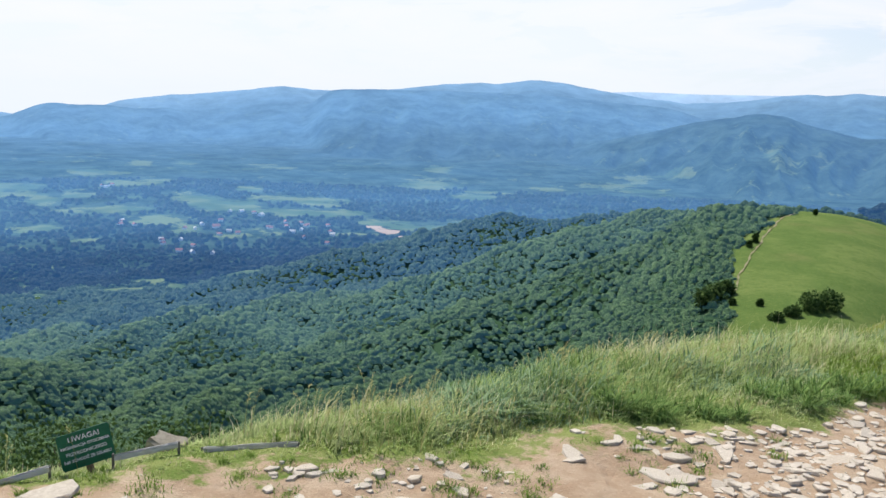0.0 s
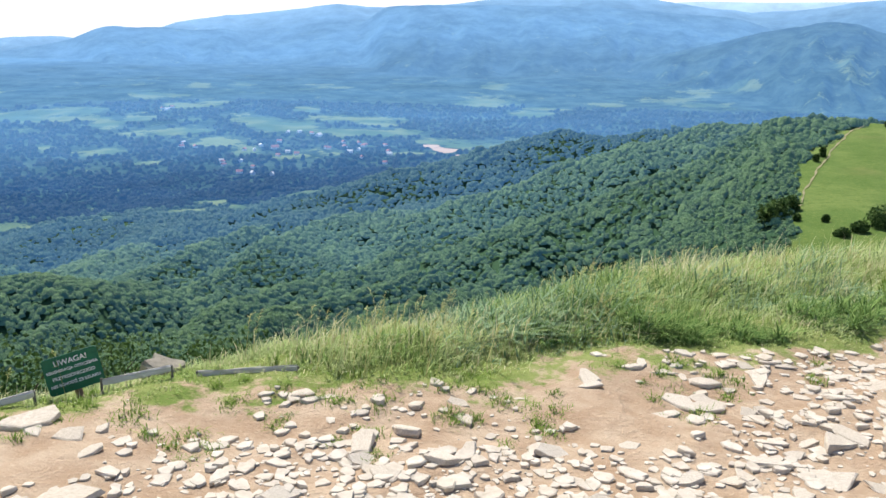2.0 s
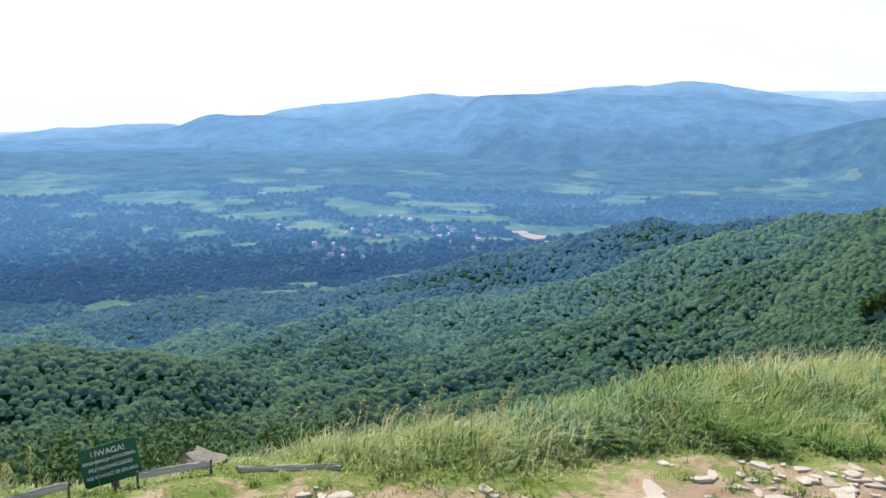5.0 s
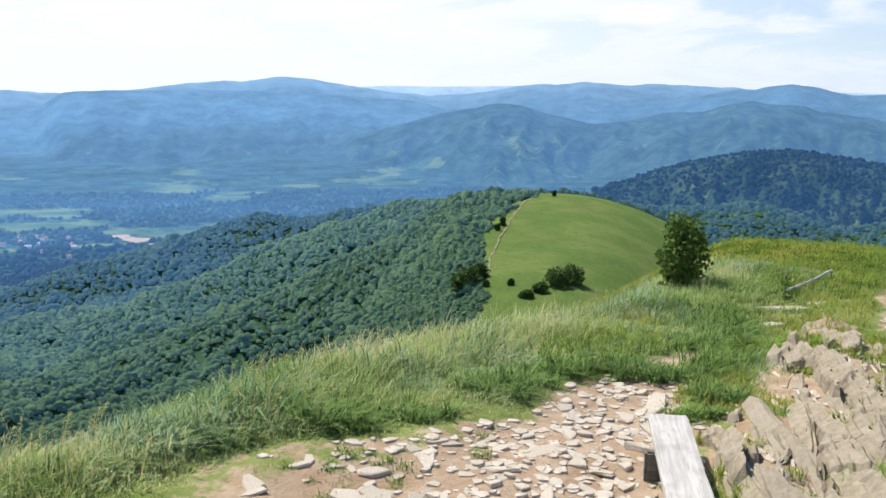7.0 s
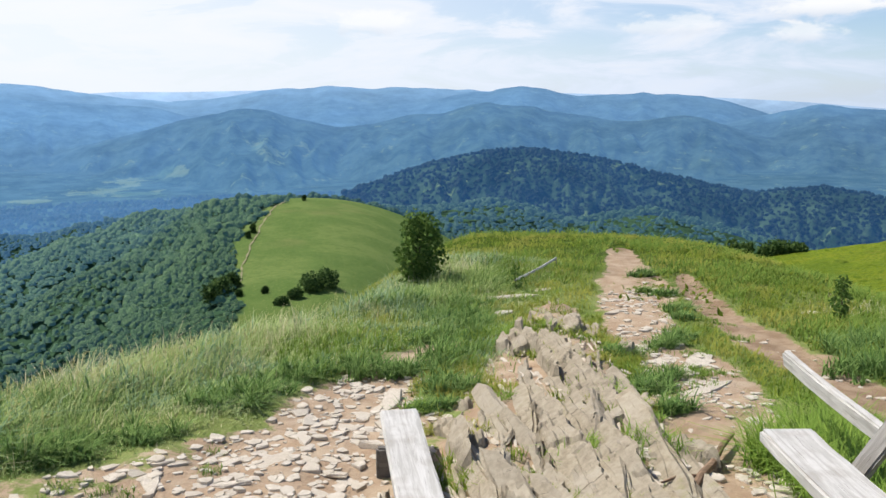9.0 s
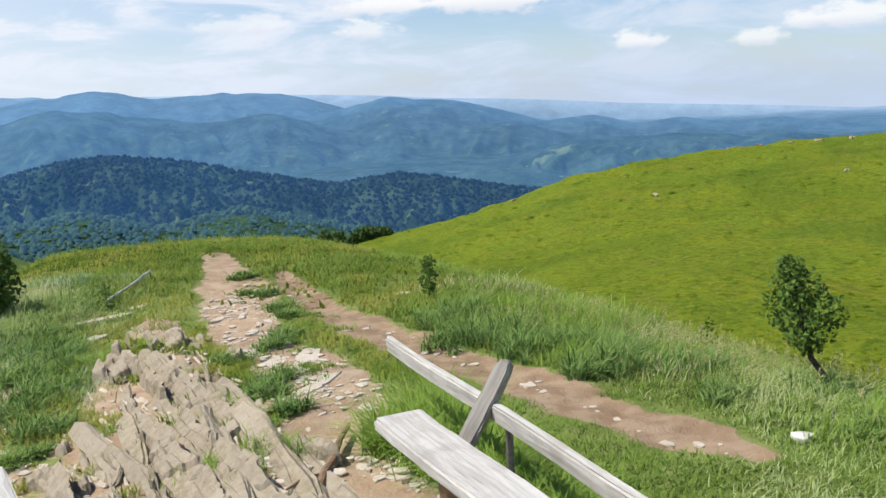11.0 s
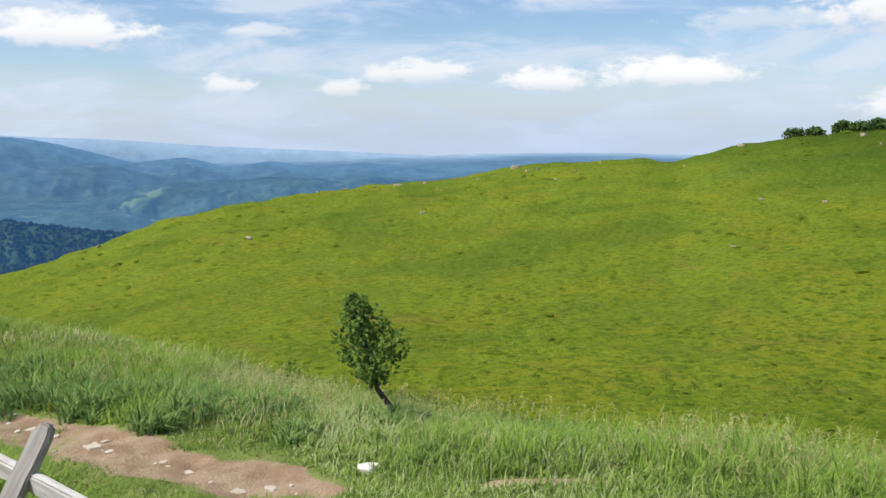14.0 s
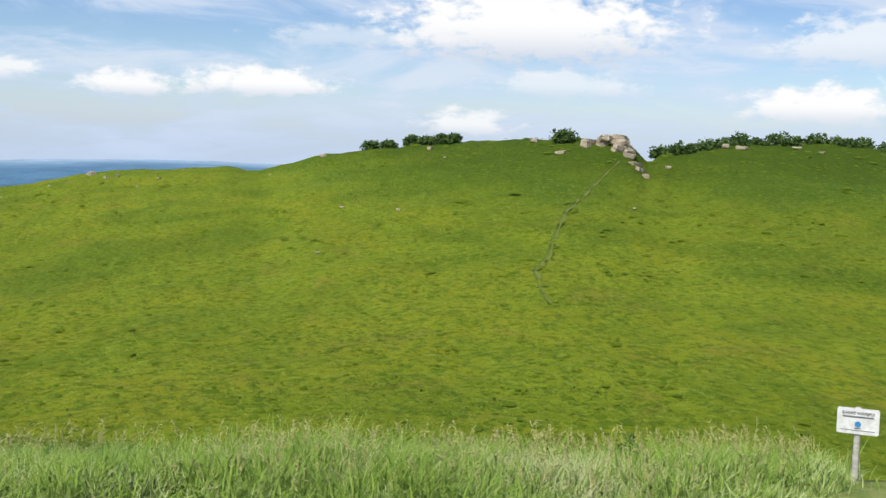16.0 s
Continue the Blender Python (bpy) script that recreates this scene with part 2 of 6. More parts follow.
    E2 = crest(a, (40.3, 0.05, 41.3, -0.1, 44.4, -0.01, 45.1, 0.11, 45.8, -0.03, 46.9, -0.05, 48.6, -0.18, 50, -0.5, 51.3, -0.86, 52.7, -1.32, 56.7, -2.27, 63.1, -3.04, 180, -6), 0.3)
    E = np.where(a < 40.3, E, E2) + 0.05 * fbm(a * 1.2, a * 0, 64)
    z = np.maximum(z, ridge(r, 4250, E, 0.26, 0.3, 10) + 26 * spurs(a, lr, 65) * sm(r, 4250, 3800))
    E = crest(a, (-180, -3, -60, -3.2, -41, -2.5, -35.6, -2.48, -34, -2.74, -33, -2.7, -31.2, -2.44, -29.8, -2.23, -28.1, -2.23, -26.1, -2.05, -23.9, -1.98, -21.9, -2.34, -19.2, -1.82, -17.5, -1.23, -14.7, -0.79, -13, -0.7,
                  -10.9, -0.43, -8.2, -0.09, -6.8, -0.15, -5.4, -0.25, -4, -0.25, -0.6, 0.05, 1.4, 0.32, 4, 0.55, 5, 0.5, 7.2, 0.84, 9, 0.7, 10.8, 0.41, 11.9, 0.25, 13.9, -0.05, 16.4, -0.27, 18.5, -0.19,
                  20.5, 0.1, 21.9, 0.35, 23.2, 0.49, 24.2, 0.43, 26, 0.63, 27.2, 0.54, 28.5, 0.4, 30, 0.55, 31.7, 0.42, 34.7, 0.3, 37.5, 0.02), 0.3)
    E2 = crest(a, (37.5, 0.02, 41, -0.37, 45.1, -0.71, 48.6, -1.1, 53.4, -1.5, 60, -2.05, 68, -2.7, 180, -5), 0.5)
    E = np.where(a < 37.5, E, E2) + 0.05 * fbm(a * 1.1, a * 0, 66)
    z = np.maximum(z, ridge(r, 4600, E, 0.25, 0.3, 10))
    # a narrow rim, shaped to pass for the horizon's plain in the camera's view
    E = crest(a, (-180, -4, -30, -3, 0, -0.5, 9.4, 0.1, 13.6, 0.34, 17, 0.3, 23, 0.4, 29, 0.35, 36, 0.25, 43, 0, 50, -0.25, 54.2, -0.5, 58.4, -0.88, 63, -1.12, 69.9, -1.7, 78.7, -2.18, 89, -2.85, 104, -3.6, 180, -4))
    z = np.maximum(z, ridge(r, 4860, E, 0.45, 0.3, 4))
    return z


def terrain(x, y):
    a = np.degrees(np.arctan2(x, y))
    r = np.hypot(x, y) + 1e-6
    lr = np.log(r)
    z = near_height(x, y)
    z = z - 0.02 * sm(soil_band(x, y, STONY), 0, 0.5) - 0.03 * sm(soil_band(x, y, WORN), 0, 0.6) + 0.07 * sm(crag_mask(x, y), 0, 0.6)
    # bowl and grassy hill beside the ridge
    E = crest(a, (30, -30, 46, -12, 53, -9.4, 58.3, -8.4, 62, -7.4, 66, -6.1, 70, -5.25, 77, -4.35, 84, -3.8, 87.5, -3.25, 91, -2.85, 95.2, -2.6, 97.6, -2.75, 100.4, -1.95,
                  105.3, -1.3, 112.3, -0.65, 116.5, -0.4, 119.2, -0.5, 122.6, -1.2, 125.8, -0.6, 130.4, -0.3, 134, -0.65, 150, -2, 165, -6, 180, -12), 0.35)
    R = hill_crest(a)
    t = np.clip((lr - math.log(20)) / (np.log(R) - math.log(20)), 0, 1)
    top = 0.16 * fbm(a * 0.7, a * 0, 20) * sm(a, 50, 70) - 0.85 * np.exp(-np.abs((a - 121.1) / 0.6) ** 2)
    hill = EYE + r * np.tan(np.radians(-19.0 + (E + 19.0) * t ** 0.85 + top * t ** 9)) - 0.28 * np.maximum(r - R, 0)
    hill = hill + 0.007 * r * fbm(x * 0.06, y * 0.06, 21) * sm(r, R, 60)
    hill = hill + (0.16 * fbm(x * 0.35, y * 0.35, 24, 3) + 0.15 * fbm(x * 1.3, y * 1.3, 25, 2)) * sm(r, 12, 30) * sm(r, 125, 108)
    z = np.maximum(z, np.where((r > 12) & (a > 32), hill, -1e3))
    # wooded flank of the ridge, down to the valley
    E = crest(a, (-180, -14, -40, -11.8, -25, -11.4, -10, -9.9, -4.5, -9.5, 2.6, -8.5, 10, -8.1, 16, -6.9, 20, -6.9, 30, -7.5, 60, -12, 180, -14), 2)
    t = np.clip((lr - math.log(110)) / (math.log(1350) - math.log(110)), -0.2, 1.0)
    flank = EYE + r * np.tan(np.radians(-23.0 + (E + 23.0) * t)) - 0.25 * np.maximum(r - 1350, 0)
    flank = flank + r * 0.020 * fbm(a * 0.16 + lr * 1.5, lr * 5 - a * 0.12, 33, 3)
    # spurs and gullies that run down from the knoll
    q = -23.0 + (E + 23.0) * t - 0.37 * (a - 20)
    q = q + 1.2 * value_noise(a * 0.09, lr * 2.0, 35)
    rib = 0.6 - np.sqrt(np.sin(q * 1.15 + 2.2 * value_noise(q * 0.3, a * 0.05, 37)) ** 2 + 0.05)
    flank = flank + r * 0.040 * rib * sm(t, 0.0, 0.18) * sm(t, 0.97, 0.72)
    flank = flank - 0.018 * r * sm(r, 150, 320)
    flank = flank - 200 * sm(np.abs(a - 5), 75, 95)
    z = np.maximum(z, np.where(r > 60, flank, -1e3))
    spur = ridge(r, 780, np.maximum(-7.5 - 0.36 * np.maximum(18.5 - a, 0) - 0.25 * np.maximum(a - 21, 0), -35), 0.09, 0.25, 12)
    z = np.maximum(z, np.where(a < 60, spur, -1e3))
    # spurs that come down from the knoll, one behind the other, and one from the side
    wob = r * 0.010 * fbm(a * 0.35, lr * 6, 39, 3)
    for R, front, line in ((400, 0.34, (-40, -30, -14, -20, -8.2, -17.9, -4.8, -17.0, -1.3, -15.7, 2.2, -14.3, 7.6, -12.2, 9.4, -11.4, 13, -9.9, 15.1, -9.2, 16.5, -8.6, 20, -8.4, 40, -14)),
                           (640, 0.28, (-60, -30, -20, -17, -14.2, -15.4, -8, -14.2, -4.6, -13.4, -1.2, -12.4, 3, -11.3, 5.8, -10.0, 9, -8.7, 10.8, -8.05, 13, -7.45, 15.8, -6.9, 19.3, -7.2, 40, -14)),
                           (1050, 0.24, (-60, -30, -24, -16, -14, -12.7, -10.9, -11.7, -5.8, -10.6, -3.5, -10.1, -1.1, -9.5, 1.7, -8.55, 3.7, -8.1, 5.9, -7.75, 9.4, -7.6, 13.7, -7.3, 18, -7.6, 40, -14)),
                           (300, 0.40, (-180, -30, -80, -24, -50, -13.6, -36, -15.0, -33, -15.4, -26.5, -16.4, -23.1, -17.0, -20.3, -17.7, -17.8, -18.7, -15.9, -19.9, -5, -30, 180, -30))):
        spur = ridge(r, R + 40 * fbm(a * 0.12, a * 0, R), crest(a, line, 0.7), front, 0.34, 8) + wob
        z = np.maximum(z, np.where((a > -80) & (a < 24) & (r > 120), spur, -1e3))
    # the grassy knoll and the wooded rises behind it
    E = -6.25 - np.where(a > 24.3, 0.034 * np.minimum(a - 24.3, 12) ** 2, 0.008 * np.maximum(a - 24.3, -20) ** 2) - 0.55 * np.clip(18 - a, 0, 40)
    knoll = ridge(r, 430, E, 0.047, 0.22, 3.0)
    knoll = knoll - 0.12 * np.maximum(240 - r, 0)
    z = np.maximum(z, np.where((a > -10) & (a < 50), knoll, -1e3))
    E = crest(a, (-180, -30, 5, -14, 20, -9, 24, -6.9, 28, -6.9, 31.6, -7.1, 34, -6.9, 36.6, -6.55, 39, -7.3, 40.7, -7.9, 44.3, -7.3, 46, -7.15, 49.5, -8.0, 53, -8.9, 56, -9.6, 62, -11.5, 80, -25, 180, -30))
    z = np.maximum(z, ridge(r, 900, E, 0.16, 0.2, 8))
    far = r > 1000
    if far.any():
        z[far] = ranges(x[far], y[far], a[far], r[far], lr[far], z[far])
    return z


def spans(parts):
    """Values from stretches (start, end, steps), joined."""
    out = []
    for lo, hi, n in parts:
        out += list(np.linspace(lo, hi, n, endpoint=False))
    return np.array(out + [parts[-1][1]])


def link_mesh(name, co, faces, mats, parent=None, smooth=False):
    """A mesh object from arrays of corners and faces; mats: its materials."""
    me = bpy.data.meshes.new(name)
    me.from_pydata(np.asarray(co).tolist(), [], np.asarray(faces).tolist() if not isinstance(faces, list) else faces)
    for m in mats:
        me.materials.append(m)
    if smooth:
        me.polygons.foreach_set("use_smooth", np.ones(len(me.polygons), bool))
    me.update()
    ob = new(name, me)
    ob.parent = parent
    return ob


def attribute(ob, name, values):
    at = ob.data.attributes.new(name, "FLOAT", "POINT")
    at.data.foreach_set("value", np.asarray(values, np.float32))


def sheet(name, radii, azimuths, mats):
    """A ring of ground between two distances."""
    A, Rr = np.meshgrid(np.radians(azimuths), radii)
    x, y = Rr * np.sin(A), Rr * np.cos(A)
    z = terrain(x, y)
    co = np.stack([x, y, z], -1).reshape(-1, 3)
    nr, na = A.shape
    i, j = np.meshgrid(np.arange(nr - 1), np.arange(na - 1), indexing="ij")
    q = np.stack([i * na + j + 1, (i + 1) * na + j + 1, (i + 1) * na + j, i * na + j], -1).reshape(-1, 4)
    return link_mesh(name, co, q, mats, smooth=True), co


AZ = spans([(-180, -60, 60), (-60, 140, 600), (140, 180, 20)])
FAR_AZ = spans([(-180, -60, 60), (-60, -42, 60), (-42, 92, 900), (92, 180, 70)])
NEAR_R = np.concatenate([np.linspace(0.05, 1.5, 10), np.linspace(1.6, 9, 130), np.geomspace(9.08, 60, 70), np.geomspace(61.5, 1150, 130)])
FAR_R = np.geomspace(1150, 4920, 200)

# materials --------------------------------------------------------------
def material(name):
    m = bpy.data.materials.new(name)
    m.use_nodes = True
    n = Nodes(m.node_tree)
    bs = n.add("ShaderNodeBsdfPrincipled")
    n.add("ShaderNodeOutputMaterial", {0: bs.outputs[0]})
    return m, n, bs


def put(n, bs, color, rough=0.8, height=None, strength=0.4, dist=0.02, spec=0.3):
    if isinstance(color, bpy.types.NodeSocket):
        n.t.links.new(color, bs.inputs["Base Color"])
    else:
        bs.inputs["Base Color"].default_value = color
    if isinstance(rough, bpy.types.NodeSocket):
        n.t.links.new(rough, bs.inputs["Roughness"])
    else:
        bs.inputs["Roughness"].default_value = rough
    bs.inputs["Specular IOR Level"].default_value = spec
    if height is not None:
        b = n.add("ShaderNodeBump", {"Strength": strength, "Distance": dist, "Height": height})
        n.t.links.new(b.outputs[0], bs.inputs["Normal"])


def mat_ground():
    m, n, bs = material("meadow_and_soil")
    p = n.add("ShaderNodeNewGeometry").outputs["Position"]
    soil = n.add("ShaderNodeAttribute", attribute_name="soil").outputs["Fac"]
    hill = n.add("ShaderNodeAttribute", attribute_name="hill").outputs["Fac"]
    wood = n.add("ShaderNodeAttribute", attribute_name="wood").outputs["Fac"]
    knoll = n.add("ShaderNodeAttribute", attribute_name="knoll").outputs["Fac"]
    fine, mid, big = n.noise(p, 55.0, 4.0, 0.65), n.noise(p, 5.0, 4.0), n.noise(p, 0.5, 4.0)
    huge = n.noise(p, 0.06, 4.0, 0.6, 0.3)
    turf = n.mix(n.ramp(mid, 0.35, 0.65), rgb(0.14, 0.20, 0.045), rgb(0.23, 0.27, 0.085))
    turf = n.mix(n.math("MULTIPLY", n.ramp(fine, 0.45, 0.75), 0.5), turf, rgb(0.30, 0.27, 0.12))
    long = n.scaled(p, (0.05, 0.05, 0.35))
    band = n.noise(long, 1.6, 4.0, 0.6, 0.4)
    mea = n.mix(n.ramp(big, 0.34, 0.66), rgb(0.062, 0.110, 0.007), rgb(0.104, 0.150, 0.009))
    mea = n.mix(n.math("MULTIPLY", n.ramp(band, 0.50, 0.68), 0.38), mea, rgb(0.14, 0.17, 0.016))
    mea = n.mix(n.math("MULTIPLY", n.ramp(huge, 0.48, 0.70), 0.6), mea, rgb(0.075, 0.14, 0.022))
    clump = n.noise(p, 2.2, 5.0, 0.7)
    mea = n.mix(n.math("MULTIPLY", n.ramp(clump, 0.50, 0.70), 0.5), mea, rgb(0.045, 0.095, 0.010))
    mea = n.mix(n.math("MULTIPLY", n.ramp(n.noise(p, 0.9, 5.0, 0.7, 1.0), 0.58, 0.72), 0.45), mea, rgb(0.19, 0.16, 0.05))
    kno = n.mix(n.ramp(n.noise(p, 0.05, 5.0, 0.6), 0.38, 0.64), rgb(0.090, 0.150, 0.034), rgb(0.140, 0.196, 0.052))
    kno = n.mix(n.math("MULTIPLY", n.ramp(n.noise(p, 0.3, 4.0, 0.7), 0.48, 0.66), 0.6), kno, rgb(0.075, 0.13, 0.026))
    kno = n.mix(n.math("MULTIPLY", n.ramp(n.noise(p, 1.1, 4.0, 0.75), 0.50, 0.66), 0.5), kno, rgb(0.21, 0.235, 0.07))
    kno = n.mix(n.math("MULTIPLY", n.ramp(n.noise(p, 0.018, 3.0, 0.6), 0.54, 0.66), 0.45), kno, rgb(0.19, 0.18, 0.07))
    zz = n.add("ShaderNodeSeparateXYZ", {0: p}).outputs[2]
    # colour follows the contours: yellower, more mixed at the hill's foot, darker green above
    lines = n.scaled(p, (1.0, 1.0, 5.0))
    low_ = n.ramp(n.math("ADD", zz, n.math("MULTIPLY", n.math("SUBTRACT", huge, 0.5), 5.0)), -2.2, -5.2)
    mea = n.mix(n.math("MULTIPLY", low_, 0.65), mea, rgb(0.205, 0.258, 0.015))
    mea = n.mix(n.math("MULTIPLY", n.ramp(n.noise(lines, 0.10, 4.0, 0.6, 0.5), 0.44, 0.60), 0.75), mea, rgb(0.128, 0.172, 0.011))
    mea = n.mix(n.math("MULTIPLY", low_, n.math("MULTIPLY", n.ramp(n.noise(lines, 0.16, 5.0, 0.65, 0.4), 0.46, 0.62), 0.45)), mea, rgb(0.225, 0.222, 0.013))
    mea = n.mix(n.math("MULTIPLY", low_, n.math("MULTIPLY", n.ramp(n.noise(lines, 0.23, 4.0, 0.6, 0.8), 0.57, 0.67), 0.4)), mea, rgb(0.190, 0.148, 0.030))
    mea = n.mix(n.math("MULTIPLY", n.ramp(n.noise(lines, 0.055, 4.0, 0.6, 0.5), 0.50, 0.62), 0.55), mea, rgb(0.055, 0.106, 0.008))
    mott = n.noise(n.scaled(p, (1.0, 1.0, 1.2)), 2.2, 6.0, 0.8)
    mea = n.mix(n.math("MULTIPLY", n.ramp(mott, 0.47, 0.60), 0.8), mea, rgb(0.054, 0.106, 0.008))
    mea = n.mix(n.math("MULTIPLY", n.ramp(n.noise(n.scaled(p, (1.0, 1.0, 1.2)), 3.1, 5.0, 0.8), 0.51, 0.62), 0.7), mea, rgb(0.200, 0.255, 0.030))
    high = n.ramp(n.math("ADD", zz, n.math("MULTIPLY", n.math("SUBTRACT", band, 0.5), 4.0)), -3.5, -0.5)
    mea = n.mix(n.math("MULTIPLY", high, n.math("ADD", 0.55, n.math("MULTIPLY", n.ramp(mott, 0.44, 0.58), 0.4))), mea, rgb(0.042, 0.076, 0.007))
    c = n.mix(hill, turf, mea)
    c = n.mix(knoll, c, kno)
    # floor under the crowns: kept dark in their gaps, tinted bluish for haze
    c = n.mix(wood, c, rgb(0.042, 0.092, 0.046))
    dirt = n.mix(n.ramp(mid, 0.3, 0.7), rgb(0.365, 0.255, 0.165), rgb(0.48, 0.370, 0.260))
    dirt = n.mix(n.math("MULTIPLY", n.ramp(fine, 0.5, 0.8), 0.6), dirt, rgb(0.60, 0.48, 0.345))
    dirt = n.mix(n.math("MULTIPLY", n.ramp(n.noise(p, 1.4, 3.0), 0.52, 0.72), 0.45), dirt, rgb(0.29, 0.18, 0.105))
    s = n.ramp(n.math("ADD", soil, n.math("MULTIPLY", n.math("SUBTRACT", n.noise(p, 6.0, 6.0, 0.72), 0.5), 1.0)), 0.06, 0.20)
    worn = n.add("ShaderNodeAttribute", attribute_name="worn").outputs["Fac"]
    dirt = n.mix(n.math("MULTIPLY", worn, 0.8), dirt, n.mix(n.ramp(mid, 0.35, 0.65), rgb(0.245, 0.165, 0.102), rgb(0.365, 0.265, 0.175)))
    c = n.mix(s, c, dirt)
    h = n.math("ADD", fine, n.math("MULTIPLY", n.noise(p, 16.0, 4.0), 1.5))
    put(n, bs, c, 0.92, n.math("ADD", h, n.math("MULTIPLY", hill, n.math("MULTIPLY", n.math("ADD", mott, clump), 11.0))), 0.6, 0.03, 0.06)
    return m


def painted_haze(n, bs, p):
    """Haze painted on as bluish emission, set by distance from the origin."""
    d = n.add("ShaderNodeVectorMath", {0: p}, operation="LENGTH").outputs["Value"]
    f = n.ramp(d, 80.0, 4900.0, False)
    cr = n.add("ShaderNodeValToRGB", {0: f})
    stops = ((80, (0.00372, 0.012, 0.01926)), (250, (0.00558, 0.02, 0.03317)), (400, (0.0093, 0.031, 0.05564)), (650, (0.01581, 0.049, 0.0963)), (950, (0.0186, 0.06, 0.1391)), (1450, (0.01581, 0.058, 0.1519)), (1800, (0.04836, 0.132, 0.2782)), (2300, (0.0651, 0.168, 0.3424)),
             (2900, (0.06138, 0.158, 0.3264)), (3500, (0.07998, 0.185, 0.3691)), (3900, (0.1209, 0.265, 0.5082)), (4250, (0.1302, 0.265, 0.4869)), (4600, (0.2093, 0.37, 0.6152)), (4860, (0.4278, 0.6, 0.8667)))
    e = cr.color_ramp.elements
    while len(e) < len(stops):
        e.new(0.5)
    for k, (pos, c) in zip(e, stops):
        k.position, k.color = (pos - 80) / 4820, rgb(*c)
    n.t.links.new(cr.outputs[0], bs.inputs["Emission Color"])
    # the painted haze glows more on the sun's side
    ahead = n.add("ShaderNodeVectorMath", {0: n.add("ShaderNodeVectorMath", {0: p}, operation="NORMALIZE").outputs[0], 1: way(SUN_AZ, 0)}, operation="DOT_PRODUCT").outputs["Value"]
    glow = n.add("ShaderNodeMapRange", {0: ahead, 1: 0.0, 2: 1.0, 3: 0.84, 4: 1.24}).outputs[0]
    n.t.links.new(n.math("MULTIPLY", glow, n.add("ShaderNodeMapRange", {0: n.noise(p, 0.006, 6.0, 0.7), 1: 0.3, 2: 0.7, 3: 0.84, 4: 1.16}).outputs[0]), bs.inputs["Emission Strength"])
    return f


def mat_backdrop():
    m, n, bs = material("far_ranges")
    p = n.add("ShaderNodeNewGeometry").outputs["Position"]
    field = n.add("ShaderNodeAttribute", attribute_name="field").outputs["Fac"]
    bare = n.add("ShaderNodeAttribute", attribute_name="bare").outputs["Fac"]
    f = painted_haze(n, bs, p)
    wood = n.mix(n.ramp(n.noise(p, 0.012, 6.0, 0.7), 0.35, 0.65), rgb(0.020, 0.042, 0.020), rgb(0.065, 0.105, 0.045))
    wood = n.mix(n.math("MULTIPLY", n.ramp(n.noise(p, 0.05, 4.0, 0.7), 0.5, 0.7), 0.5), wood, rgb(0.008, 0.018, 0.012))
    wob = n.math("MULTIPLY", n.math("SUBTRACT", n.noise(n.scaled(p, (1.0, 1.0, 0.2)), 0.018, 6.0, 0.75), 0.5), 3.2)
    fm = n.ramp(n.math("ADD", field, wob), 0.30, 0.48)
    c = n.mix(fm, wood, n.mix(n.ramp(n.noise(p, 0.008, 2.0), 0.4, 0.6), rgb(0.085, 0.145, 0.05), rgb(0.18, 0.235, 0.085)))
    bm_ = n.ramp(n.math("ADD", bare, n.math("MULTIPLY", wob, 0.6)), 0.42, 0.55)
    c = n.mix(bm_, c, rgb(0.55, 0.40, 0.28))
    # base colour also dimmed with distance, as haze would veil it
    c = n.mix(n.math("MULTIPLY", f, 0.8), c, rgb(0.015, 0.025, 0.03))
    put(n, bs, c, 0.95, n.noise(p, 0.05, 5.0, 0.7), 1.0, 9.0, 0.0)
    return m


def mat_leaf(name, dark, light, rough=0.55, haze=False, bump=None, trans=0.0, soft=0.0, patchy=None, scale=0.8):
    m, n, bs = material(name)
    geo_ = n.add("ShaderNodeNewGeometry")
    p = geo_.outputs["Position"]
    c = n.mix(geo_.outputs["Random Per Island"], rgb(*dark), rgb(*light))
    if patchy:
        # another colour in patches: mixed growth, and the sheen on M_grass
        c = n.mix(n.math("MULTIPLY", n.ramp(n.noise(p, scale, 3.0, 0.6, 0.5), 0.42, 0.62), 0.75), c, rgb(*patchy))
        c = n.mix(n.math("MULTIPLY", n.ramp(n.noise(p, scale * 3.1, 3.0, 0.6), 0.55, 0.70), 0.45), c, rgb(dark[0] * 0.6, dark[1] * 0.7, dark[2] * 0.6))
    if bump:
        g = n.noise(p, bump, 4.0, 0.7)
        # shade between leaf clumps painted in: darker where the bump is low
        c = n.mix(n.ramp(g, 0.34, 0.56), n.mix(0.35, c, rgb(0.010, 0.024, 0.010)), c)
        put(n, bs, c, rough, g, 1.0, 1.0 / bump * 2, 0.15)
    else:
        put(n, bs, c, 0.75, spec=0.06)
    if soft:
        # normals bent upwards, so thin blades are lit as evenly as the sward
        up_ = n.add("ShaderNodeVectorMath", {0: n.add("ShaderNodeMix", {0: soft, 4: geo_.outputs["Normal"], 5: (0.0, 0.0, 1.0)}, data_type="VECTOR").outputs[1]}, operation="NORMALIZE").outputs[0]
        n.t.links.new(up_, bs.inputs["Normal"])
    # painted haze: the leaves themselves emit
    if haze:
        painted_haze(n, bs, p)
    if trans:
        t = n.add("ShaderNodeBsdfTranslucent", {0: c})
        mx = n.add("ShaderNodeMixShader", {0: trans, 1: bs.outputs[0], 2: t.outputs[0]})
        n.add("ShaderNodeOutputMaterial", {0: mx.outputs[0]})
        [o for o in n.t.nodes if o.type == "OUTPUT_MATERIAL"][0].is_active_output = False
        [o for o in n.t.nodes if o.type == "OUTPUT_MATERIAL"][1].is_active_output = True
    return m


